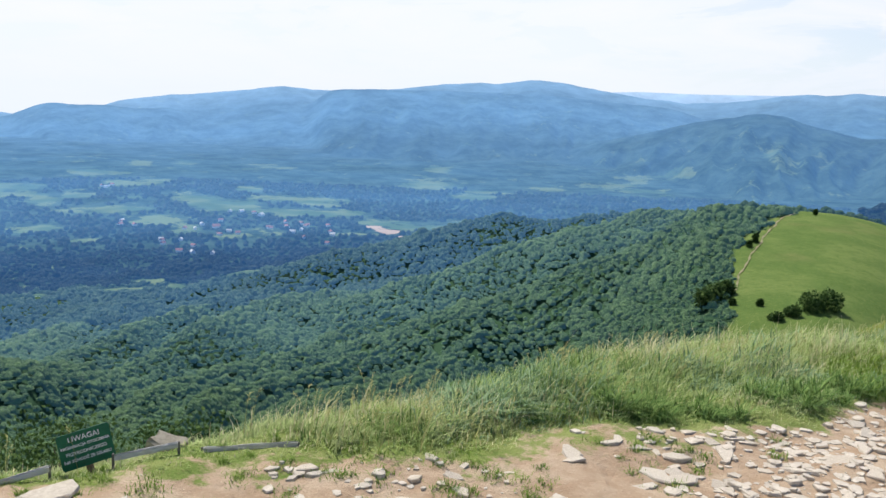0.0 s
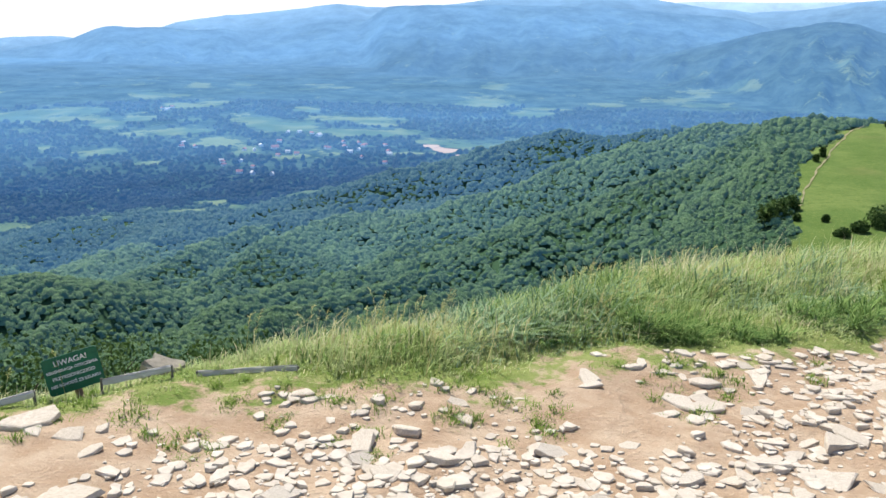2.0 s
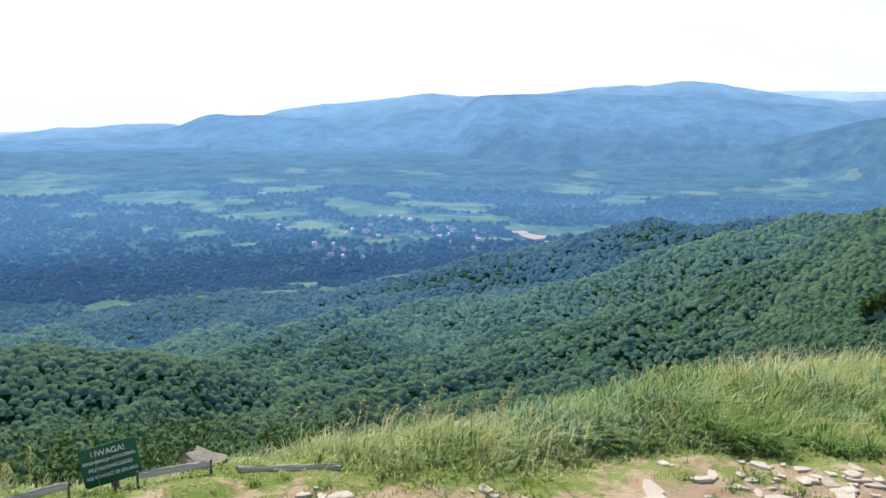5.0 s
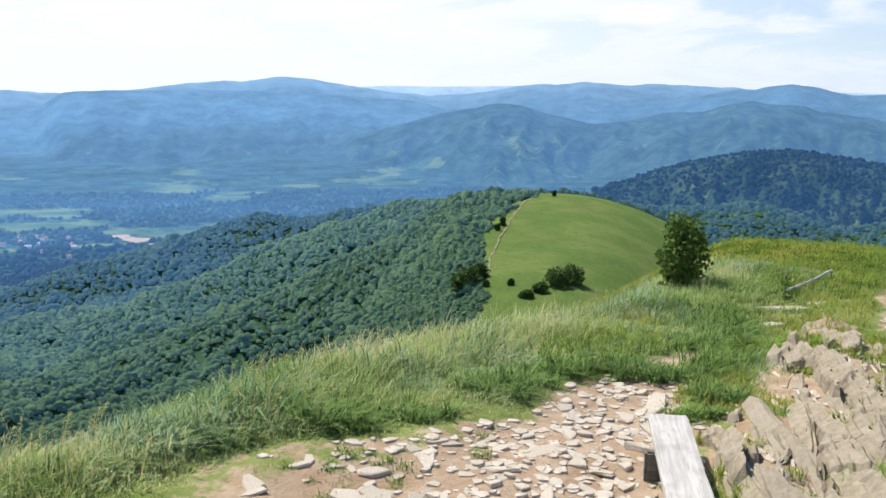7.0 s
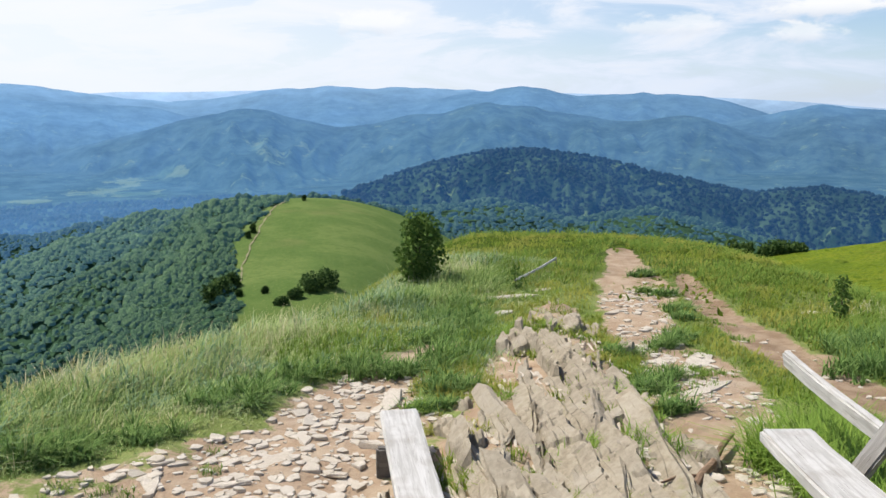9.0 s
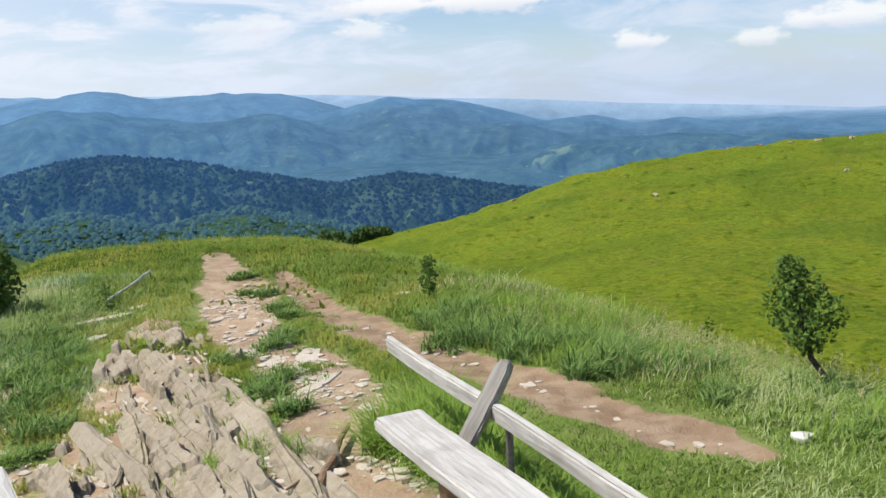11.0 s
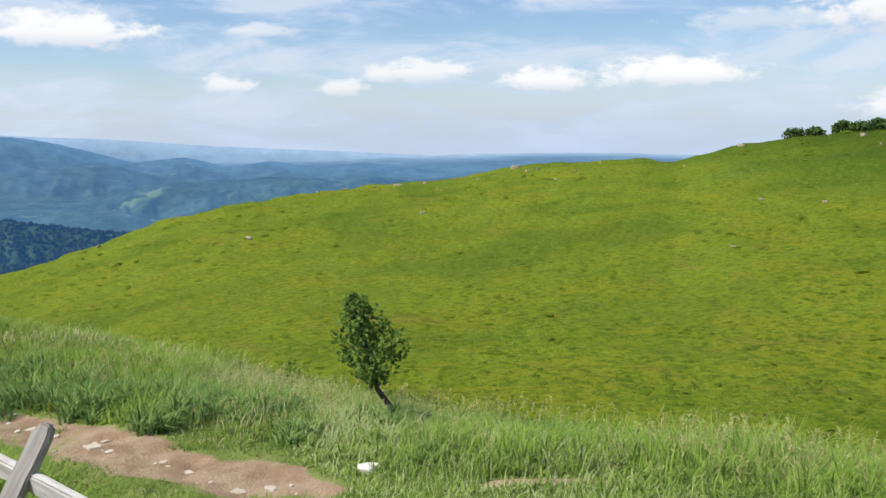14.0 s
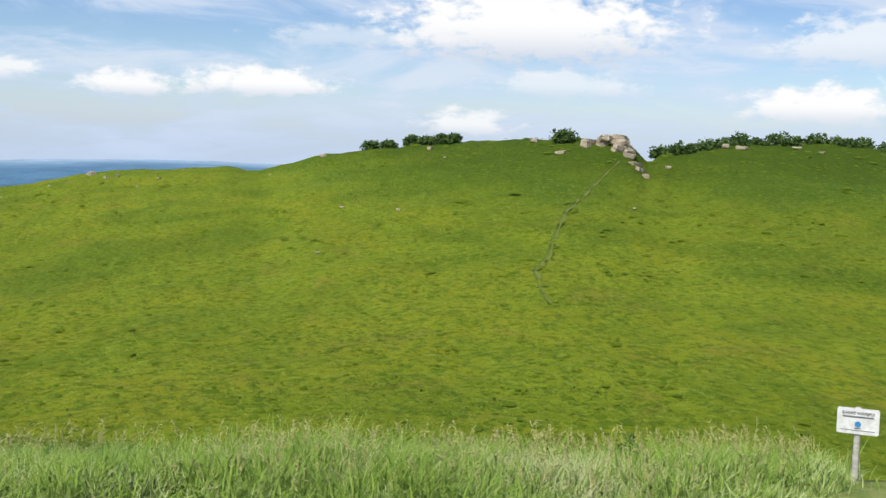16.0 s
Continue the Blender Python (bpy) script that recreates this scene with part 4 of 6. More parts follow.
def clumped(n, spread, a0, a1, r0, r1, per, keep):
    """Places in tufts; keep(x, y) says where tufts may stand."""
    a, r = rng.uniform(a0, a1, n), rng.uniform(r0, r1, n)
    x, y = r * np.sin(np.radians(a)), r * np.cos(np.radians(a))
    ok = keep(x, y)
    x, y = x[ok], y[ok]
    cx, cy = np.repeat(x, per), np.repeat(y, per)
    s = np.repeat(spread * rng.uniform(0.5, 1.5, len(x)), per)
    return cx + rng.normal(0, 1, len(cx)) * s, cy + rng.normal(0, 1, len(cx)) * s, np.repeat(np.arange(len(x)), per), len(x)


def uv(x, y):
    return (x + y) * 0.70711, (y - x) * 0.70711


def left_side(x, y):
    """Tall grass on the brow beyond the stony path."""
    u, v = uv(x, y)
    return (soil_mask(x, y) < 0.03) & (crag_mask(x, y) < 0.1) & (v > 0.9) & (v < brow_left(u) + 2.2) & (y > 2.2)


def right_side(x, y):
    u, v = uv(x, y)
    return (soil_mask(x, y) < 0.05) & (crag_mask(x, y) < 0.1) & (v < 0.9) & (v > brow_right(u) - 2.2) & (u > 1.0 - 0.5 * (y < 0))


def tall_ok(x, y):
    return left_side(x, y) & (soil_mask(x, y) < -0.12)


def left_tall(x, y):
    """1 at the brow, 0 at the edge of the path."""
    u, v = uv(x, y)
    a = np.degrees(np.arctan2(x, y))
    return sm(v - brow_left(u), -1.1, -0.3) * (0.70 + 1.3 * fbm(x * 1.0, y * 1.0, 521)) * (0.45 + 0.55 * sm(a, -22, 4))


def right_tall(x, y):
    u, v = uv(x, y)
    return sm(brow_right(u) - v, -1.0, -0.15) * (0.60 + 1.4 * fbm(x * 0.9, y * 0.9, 522))


def grow(name, n, spread, box, per, keep, length, width, lean, mat, label, toward=None, vary=0.35, tall=None, soil=0.08):
    x, y, ids, k = clumped(n, spread, *box, per, keep)
    vary_ = rng.uniform(1 - vary, 1 + vary, k)[ids]
    on = soil_mask(x, y) < soil
    x, y, vary_ = x[on], y[on], vary_[on]
    L = length * vary_ * rng.uniform(0.55, 1.15, len(x))
    if tall is not None:
        L = L * (0.35 + 0.65 * sm(-soil_mask(x, y), 0.0, 0.32))
        L = L * (0.42 + 0.75 * np.clip(tall(x, y), 0, 1.2))
    return blades(name, x, y, L, np.full(len(x), width) * rng.uniform(0.7, 1.3, len(x)), lean, mat, label, toward=toward)


LEFT = (-52, 42, 3.2, 12.5)
WIND = (0.5, -0.3)
grow("grass_brow", 9500, 0.10, LEFT, 20, left_side, 0.15, 0.0062, 0.85, M_grass, "tall windblown pale green grass on the brow", WIND, tall=left_tall)
grow("grass_brow_lush", 5200, 0.075, LEFT, 30, lambda x, y: tall_ok(x, y) & (fbm(x * 1.1, y * 1.1, 501) > 0.09), 0.165, 0.0080, 0.95, M_deep, "lush dark green grass tussocks on the brow", (0.3, -0.15), tall=left_tall)
grow("grass_brow_rush", 2600, 0.09, (-8, 40, 4.2, 12.5), 26, lambda x, y: tall_ok(x, y) & (fbm(x * 0.9, y * 0.9, 509) > 0.10), 0.17, 0.0110, 1.05, M_sedge, "bluish green wood rush leaves on the brow", (0.3, -0.2), tall=left_tall)
grow("grass_brow_dry", 5000, 0.12, LEFT, 8, lambda x, y: left_side(x, y) & (fbm(x * 1.1, y * 1.1, 501) < 0.06), 0.21, 0.0045, 0.8, M_straw, "dry straw-coloured grass stalks on the brow", WIND, tall=left_tall)
RIGHT = (44, 142, 3.2, 10.5)
grow("grass_slope", 11500, 0.10, RIGHT, 15, right_side, 0.10, 0.0065, 0.95, M_mid, "green grass along the worn path", (0.25, -0.3), tall=right_tall)
grow("grass_slope_lush", 4200, 0.075, RIGHT, 30, lambda x, y: right_side(x, y) & (right_tall(x, y) > 0.15) & (fbm(x * 1.2, y * 1.2, 503) > 0.08), 0.19, 0.0080, 0.95, M_lush, "lush green grass tussocks beyond the path", (0.2, -0.25), tall=right_tall)
grow("grass_slope_dry", 4200, 0.14, RIGHT, 7, lambda x, y: right_side(x, y) & (right_tall(x, y) > 0.15) & (fbm(x * 1.2, y * 1.2, 503) < 0.1), 0.15, 0.0045, 0.9, M_straw, "dry straw-coloured grass stalks beyond the path", (0.3, -0.3), tall=right_tall)

grow("grass_slope_pale", 6200, 0.10, (76, 142, 3.2, 10.5), 16, right_side, 0.13, 0.0055, 0.9, M_grass, "pale green flowering grass beyond the path", (0.25, -0.3), tall=right_tall)


def seed_stalks(name, n, box, keep, tall, mat, label):
    """Thin stems with a drooping feathery head of short spikelets, as one mesh."""
    a, r = rng.uniform(box[0], box[1], n), rng.uniform(box[2], box[3], n)
    x, y = r * np.sin(np.radians(a)), r * np.cos(np.radians(a))
    ok = keep(x, y)
    x, y = x[ok], y[ok]
    n = len(x)
    z = terrain(x, y)
    L = tall * rng.uniform(0.65, 1.25, n)
    d = rng.normal(0.4, 0.9, n)
    lean = rng.uniform(0.10, 0.5, n)
    dx, dy = np.cos(d) * lean, np.sin(d) * lean - 0.1
    k = 17                      # the stem and sixteen spikelets
    co = np.zeros((n, k, 3, 3))
    w = 0.0022
    tip = np.stack([x + dx * L, y + dy * L, z + L * 0.95], -1)
    co[:, 0, 0] = np.stack([x - w, y, z], -1)
    co[:, 0, 1] = np.stack([x + w, y, z], -1)
    co[:, 0, 2] = tip
    for i in range(1, k):
        t = 0.70 + 0.32 * (i - 1) / (k - 2)
        droop = np.maximum(t - 0.8, 0) ** 2
        base = np.stack([x + dx * L * (t + 2 * droop), y + dy * L * (t + 2 * droop), z + L * (0.95 * t - 1.2 * droop)], -1)
        out = np.stack([dx + rng.normal(0, 0.5, n), dy + rng.normal(0, 0.5, n), rng.normal(0.35, 0.35, n)], -1) * (0.035 + 0.02 * (1 - t)) * (L / 0.4)[:, None]
        side = np.cross(out, rng.normal(0, 1, (n, 3)))
        side *= 0.0026 / (np.linalg.norm(side, axis=1)[:, None] + 1e-9)
        co[:, i, 0], co[:, i, 1], co[:, i, 2] = base - side, base + side, base + out
    faces = np.arange(n * k * 3).reshape(-1, 3)
    tagged(link_mesh(name, co.reshape(-1, 3), faces, [mat]), label, "grass", kind="stuff")


seed_stalks("seedheads_brow", 2600, (-45, 36, 3.6, 9.5), lambda x, y: left_side(x, y) & (left_tall(x, y) > 0.25) & (fbm(x * 1.5, y * 1.5, 515) > 0.0) & ~((np.hypot(x, y) < 4.1) & (x < -1.6)), 0.24, M_seed, "pale feathery seedheads standing over the grass")
seed_stalks("seedheads_slope", 4600, (50, 140, 4.2, 9.0), lambda x, y: right_side(x, y) & (right_tall(x, y) > 0.25) & (fbm(x * 1.5, y * 1.5, 516) > -0.1), 0.24, M_seed, "pale feathery seedheads over the grass beyond the path")


# lush dark tussocks at places of their own: x, y, spread
TUSSOCKS = ((0.0, 4.62, 0.16), (0.12, 4.5, 0.10), (0.77, 4.75, 0.20), (0.95, 4.68, 0.14), (1.3, 4.75, 0.14), (1.9, 5.1, 0.16), (2.1, 5.3, 0.2), (2.6, 5.6, 0.18), (3.05, 5.5, 0.22), (3.3, 5.25, 0.16), (3.75, 5.5, 0.2), (3.25, 4.75, 0.14),
            (4.1, 6.1, 0.2), (4.8, 6.9, 0.25), (4.6, 6.5, 0.2), (5.2, 7.4, 0.2), (2.95, 4.45, 0.10), (0.35, 4.9, 0.14), (-0.6, 4.3, 0.10), (6.5, 3.4, 0.34), (6.1, 2.9, 0.30), (5.75, 2.3, 0.28), (6.9, 4.2, 0.30), (6.2, 3.7, 0.26), (6.4, 2.5, 0.30), (5.95, 1.75, 0.28), (5.75, 1.0, 0.2), (6.3, 0.3, 0.2), (5.6, -0.1, 0.18), (5.95, 0.85, 0.14), (5.0, -0.45, 0.12), (4.9, 0.6, 0.10), (5.3, 1.4, 0.14),
            (5.4, -1.1, 0.16), (4.3, 4.0, 0.12), (4.05, 3.55, 0.10), (4.6, 4.2, 0.10), (5.5, -2.0, 0.15), (7.35, 7.05, 0.06), (8.1, 7.85, 0.12), (7.3, 6.75, 0.10), (6.75, 6.05, 0.12), (6.5, 5.7, 0.08), (5.9, 5.2, 0.10), (5.5, 5.0, 0.12), (4.95, 4.9, 0.10))


def tussocks():
    px, py, L = [], [], []
    for x, y, s in TUSSOCKS:
        for _ in range(int(14 + 60 * s)):
            k = int(rng.integers(14, 34))
            ang, d = rng.uniform(0, 6.28), s * 1.25 * rng.uniform(0, 1) ** 0.7
            px.append(x + 1.3 * d * math.cos(ang) + rng.normal(0, 0.022, k))
            py.append(y + 0.8 * d * math.sin(ang) + rng.normal(0, 0.022, k))
            L.append((0.07 + 0.45 * s) * rng.uniform(0.45, 1.25) * rng.uniform(0.6, 1.1, k))
    px, py, L = np.concatenate(px), np.concatenate(py), np.concatenate(L)
    blades("grass_tussocks", px, py, L, np.full(len(px), 0.0105), 1.05, M_deep, "lush dark green grass tussocks along the path", toward=(0.25, -0.15))


tussocks()


def verge(x, y):
    s = soil_mask(x, y)
    return (s > -0.12) & (s < 0.6) & (fbm(x * 2.2, y * 2.2, 505) > 0.10 - 0.1 * sm(s, 0.1, -0.1)) & (crag_mask(x, y) < 0.5)


grow("grass_verge", 4200, 0.030, (-50, 125, 2.3, 9.5), 46, verge, 0.040, 0.0045, 0.9, M_mid, "short grass tufts creeping into the dirt path", soil=9.0)
grow("grass_short", 5200, 0.06, (48, 128, 2.6, 7.0), 24, lambda x, y: (soil_mask(x, y) < 0.1) & (crag_mask(x, y) < 0), 0.040, 0.0045, 0.9, M_mid, "short green grass beside the bench and the path", soil=0.16)
CRACKS = [(3.0, 3.1, 0.2), (3.35, 3.0, 0.12), (3.6, 3.12, 0.12), (3.8, 3.5, 0.14), (4.0, 3.85, 0.2), (4.45, 4.4, 0.25), (4.2, 4.9, 0.2), (3.4, 4.3, 0.15), (3.0, 4.35, 0.2), (4.9, 5.9, 0.3), (4.4, 5.8, 0.3)]
grow("grass_crag", 5200, 0.030, (22, 60, 2.9, 9.5), 14, lambda x, y: (crag_mask(x, y) > -0.7) & (fbm(x * 3.4, y * 3.4, 507) > 0.15 - 0.22 * (crag_mask(x, y) < 0.08) - 0.16 * sm(x + y, 8.2, 9.5)), 0.075, 0.0065, 0.9, M_herb, "yellow-green grass tufts between the rock slabs", soil=0.2)
grow("grass_cracks", 260, 0.05, (22, 60, 3.4, 8.0), 60, lambda x, y: np.maximum.reduce([w_ - np.hypot(x - x_, y - y_) for x_, y_, w_ in CRACKS]) > 0, 0.11, 0.006, 1.0, M_lush, "green grass tufts in the cracks of the rock", soil=9.0)
grow("grass_ridge", 6500, 0.10, (26, 68, 6.0, 18.5), 9, lambda x, y: (soil_mask(x, y) < -0.05) & (crag_mask(x, y) < 0), 0.085, 0.0110, 1.0, M_herb, "yellow-green bilberry and grass on the ridge top")
grow("grass_ridge_lush", 5200, 0.09, (24, 66, 6.0, 17), 16, lambda x, y: (soil_mask(x, y) < -0.08) & (crag_mask(x, y) < 0) & (fbm(x * 0.7, y * 0.7, 533) > 0.02), 0.12, 0.0095, 1.0, M_mid, "green tussock grass on the ridge top", (0.2, -0.2))
grow("grass_bench", 2600, 0.045, (40, 72, 2.6, 6.0), 26, lambda x, y: (soil_band(x, y, [(4.5, 3.05, 0.22), (4.1, 2.75, 0.30), (3.75, 2.35, 0.22), (3.3, 1.75, 0.14), (2.75, 1.0, 0.13)]) > 0) & (fbm(x * 2, y * 2, 531) > -0.1), 0.27, 0.0075, 1.0, M_lush, "green grass tufts growing under the bench", soil=9.0)
grow("grass_path", 900, 0.05, (38, 62, 5.0, 9.5), 30, lambda x, y: (soil_band(x, y, [(4.6, 4.1, 0.3), (5.2, 4.75, 0.3), (5.95, 5.0, 0.4), (6.5, 5.6, 0.25), (7.3, 6.6, 0.15)]) > 0) & (fbm(x * 2.4, y * 2.4, 535) > -0.08), 0.06, 0.0065, 0.9, M_mid, "short trodden grass between the paths", soil=9.0)


def meadow_tufts():
    n = 16000
    a = rng.uniform(44, 142, n)
    r = np.exp(rng.uniform(math.log(8), math.log(26), n))
    x, y = r * np.sin(np.radians(a)), r * np.cos(np.radians(a))
    ok = fbm(x * 0.6, y * 0.6, 511) > -0.12
    x, y, r = x[ok], y[ok], r[ok]
    blades("grass_meadow", x, y, (0.05 + 0.0016 * r) * rng.uniform(0.5, 1.4, len(x)), 0.012 + 0.0026 * r, 1.6, M_meadow, "low green bilberry and grass on the hillside")


meadow_tufts()


def hill_tussocks():
    """Low mounds of bilberry and grass over the hillside, as one mesh."""
    n = 16000
    a = rng.uniform(42, 136, n)
    r = np.exp(rng.uniform(math.log(20), math.log(112), n))
    x, y = r * np.sin(np.radians(a)), r * np.cos(np.radians(a))
    ok = (fbm(x * 0.12, y * 0.12, 513) + 0.25 * fbm(x * 0.9, y * 0.9, 514) > -0.25 - 0.15 * sm(r, 40, 80)) & (r < hill_crest(a))
    x, y, r = x[ok], y[ok], r[ok]
    s = (0.030 + 0.0017 * r) * np.exp(rng.normal(0, 0.35, len(x)))
    ob = crowns("hill_tussocks", x, y, s, s * rng.uniform(0.14, 0.30, len(x)), 5, M_tussock, "low green bilberry tussocks on the hillside", 0.3, 0.1)
    tagged(ob, "low green bilberry tussocks on the hillside", "bilberry", kind="stuff")


hill_tussocks()

# helpers for things -----------------------------------------------------
def ground_z(x, y):
    return float(terrain(np.array([x]), np.array([y]))[0])


def spot(az, el):
    """The place where the ground is first met in a direction from the ridge top."""
    r = np.geomspace(2.5, 1500, 4000)
    a = radians(az)
    x, y = r * math.sin(a), r * math.cos(a)
    hit = np.nonzero(terrain(x, y) >= EYE + r * math.tan(radians(el)))[0]
    k = hit[0] if len(hit) else len(r) - 1
    return float(x[k]), float(y[k]), ground_z(x[k], y[k]), float(r[k])


def mesh_of(name, bm, mat):
    me = bpy.data.meshes.new(name)
    bm.to_mesh(me)
    bm.free()
    me.materials.append(mat)
    return me


def part(name, bm, mat, parent, label=""):
    ob = new(name, mesh_of(name, bm, mat))
    ob.parent = parent
    return tagged(ob, label) if label else ob


def part_at(name, bm, mat, parent, m, label=""):
    ob = part(name, bm, mat, parent, label)
    ob.matrix_basis = m
    return ob


def thing(name, m, label, category, group=""):
    ob = new(name)
    ob.empty_display_size = 0.1
    ob.matrix_world = m
    return tagged(ob, label, category, group)


def board(length, width, thick, m=None, worn=0.006, seed=0):
    """A sawn board along x with worn edges and a slight wave."""
    rn = random.Random(seed)
    bm = bmesh.new()
    bmesh.ops.create_cube(bm, size=1.0, matrix=Matrix.Diagonal((length, width, thick, 1)))
    bmesh.ops.subdivide_edges(bm, edges=[e for e in bm.edges if abs((e.verts[0].co - e.verts[1].co).x) > length * 0.5], cuts=9, use_grid_fill=True)
    bmesh.ops.bevel(bm, geom=[e for e in bm.edges if len(e.link_faces) == 2 and e.calc_face_angle(0) > 0.7], offset=worn, segments=2, affect="EDGES")
    for v in bm.verts:
        v.co += Vector((rn.uniform(-1, 1) * 0.002, rn.uniform(-1, 1) * 0.0025, rn.uniform(-1, 1) * 0.002 + 0.006 * math.sin(v.co.x * 4 + seed)))
    if m is not None:
        bmesh.ops.transform(bm, matrix=m, verts=bm.verts)
    return bm


def tube(points, radii, sides=8):
    bm = bmesh.new()
    rings = []
    for i, p in enumerate(points):
        p = Vector(p)
        d = (Vector(points[min(i + 1, len(points) - 1)]) - Vector(points[max(i - 1, 0)])).normalized()
        q = d.to_track_quat("Z", "Y")
        rings.append([bm.verts.new(p + q @ Vector((math.cos(k * 6.283 / sides) * radii[i], math.sin(k * 6.283 / sides) * radii[i], 0))) for k in range(sides)])
    for a, b in zip(rings, rings[1:]):
        for k in range(sides):
            bm.faces.new((a[k], a[(k + 1) % sides], b[(k + 1) % sides], b[k]))
    bm.faces.new(rings[0][::-1])
    bm.faces.new(rings[-1])
    return bm


def stone_bm(seed, flat=0.4, sides=7, long=1.0):
    """A broken stone of about unit width, lying flat on z = 0."""
    rn = random.Random(seed)
    bm = bmesh.new()
    angles = sorted((k + rn.uniform(-0.35, 0.35)) * 6.283 / sides for k in range(sides))
    rad = [rn.uniform(0.30, 0.60) for _ in range(sides)]
    tx, ty = rn.uniform(-0.9, 0.9), rn.uniform(-0.9, 0.9)
    rings = []
    for f, h in ((0.92, -0.25), (1.0, 0.2), (0.98, 0.80), (0.88, 1.0)):
        ring = []
        for a, r0 in zip(angles, rad):
            rr = r0 * f * rn.uniform(0.92, 1.06)
            x, y = math.cos(a) * rr * long, math.sin(a) * rr
            ring.append(bm.verts.new((x, y, flat * (h + (tx * x + ty * y) * 0.55 * max(h, 0.0)) + rn.uniform(-0.02, 0.02))))
        rings.append(ring)
    for a, b in zip(rings, rings[1:]):
        for k in range(sides):
            bm.faces.new((a[k], a[(k + 1) % sides], b[(k + 1) % sides], b[k]))
    bm.faces.new(rings[0][::-1])
    bm.faces.new(rings[-1])
    return bm


STONES = [mesh_of("stone", stone_bm(k, 0.15 + 0.05 * (k % 4), 5 + k % 3, 1.0 + 0.3 * (k % 3)), M_stone) for k in range(14)]


def leaf_cloud(centres, radii, counts, size, rn, flat=1.0):
    """Leaves round clump centres: each a folded pair of triangles."""
    co, fa = [], []
    for c, R_, n in zip(centres, radii, counts):
        d = rn.normal(0, 1, (n, 3))
        d /= np.linalg.norm(d, axis=1)[:, None]
        p = np.asarray(c) + d * (R_ * rn.uniform(0.35, 1.0, (n, 1)) ** 0.6) * np.array([1, 1, flat])
        ax = rn.normal(0, 1, (n, 3)) + d * 0.8
        ax /= np.linalg.norm(ax, axis=1)[:, None]
        side = np.cross(ax, rn.normal(0, 1, (n, 3)))
        side /= np.linalg.norm(side, axis=1)[:, None] + 1e-9
        s = size * rn.uniform(0.6, 1.3, (n, 1))
        nrm = np.cross(ax, side)
        quad = np.stack([p - ax * s * 0.5, p + side * s * 0.32 + nrm * s * 0.08, p + ax * s * 0.5, p - side * s * 0.32 + nrm * s * 0.08], 1)
        co.append(quad.reshape(-1, 3))
    co = np.concatenate(co)
    b = np.arange(len(co) // 4)[:, None] * 4
    fa = (b + np.array([[0, 1, 2]])).tolist() + (b + np.array([[0, 2, 3]])).tolist()
    return co, fa


def plant(name, x, y, z, height, width, leaf, n, label, category, seed, trunk=0.3, lean=(0, 0), mat=None, clumps=12, stem=0.02, group="", shape=1.0):
    """A small tree or bush: trunk, limbs and a crown of leaves in clumps."""
    rn = np.random.default_rng(seed)
    mat = mat or M_leaf
    root = thing(name, pose(x, y, z), label, category, group)
    top = Vector((lean[0], lean[1], height))
    k0 = trunk
    bend = width * 0.05
    pts = [Vector((0, 0, -0.05 * height)), Vector((lean[0] * 0.05 - bend, lean[1] * 0.05 - bend, height * k0 * 0.35)), Vector((lean[0] * 0.3 + bend, lean[1] * 0.3 + bend, height * k0 * 0.8)), Vector((lean[0] * 0.6, lean[1] * 0.6, height * (k0 + 0.25))), top * 0.92]
    part("trunk", tube(pts, [stem, stem * 0.85, stem * 0.7, stem * 0.45, stem * 0.15], 7), M_bark, root)
    cs, rs = [], []
    for i in range(clumps):
        t = (i + 0.5) / clumps
        h = height * (k0 + (1 - k0) * (0.06 + 0.86 * t))
        prof = math.sin(math.pi * min(0.95, 0.16 + 0.78 * t)) ** shape
        ang = i * 2.4 + rn.uniform(-0.5, 0.5)
        off = width * 0.5 * prof * rn.uniform(0.25, 0.72)
        bx, by = lean[0] * h / height, lean[1] * h / height
        c = (bx + math.cos(ang) * off, by + math.sin(ang) * off, h)
        cs.append(c)
        rs.append(width * rn.uniform(0.17, 0.29) * (0.6 + 0.4 * prof if shape > 1.5 else 1))
        if i % 2 == 0:
            part("limb", tube([(bx * 0.9, by * 0.9, h * 0.78), ((bx + c[0]) / 2, (by + c[1]) / 2, h * 0.9), c], [stem * 0.4, stem * 0.28, stem * 0.08], 5), M_bark, root)
    co, fa = leaf_cloud(cs, rs, [n // clumps] * clumps, leaf, rn)
    link_mesh("crown", co, fa, [mat], root)
    return root


# benches, rails and signs -----------------------------------------------
def along(p0, p1, z0, z1=None, tip=0.0):
    """A pose with x along the way from p0 to p1, at its middle; tip turns it about x."""
    z1 = z0 if z1 is None else z1
    a, b = Vector((*p0, z0)), Vector((*p1, z1))
    d = (b - a).normalized()
    side = Vector((0, 0, 1)).cross(d).normalized()
    m = Matrix((d, side, d.cross(side))).transposed().to_4x4()
    return Matrix.Translation((a + b) / 2) @ m @ pose(0, 0, 0, tip, 0, 0), (b - a).length


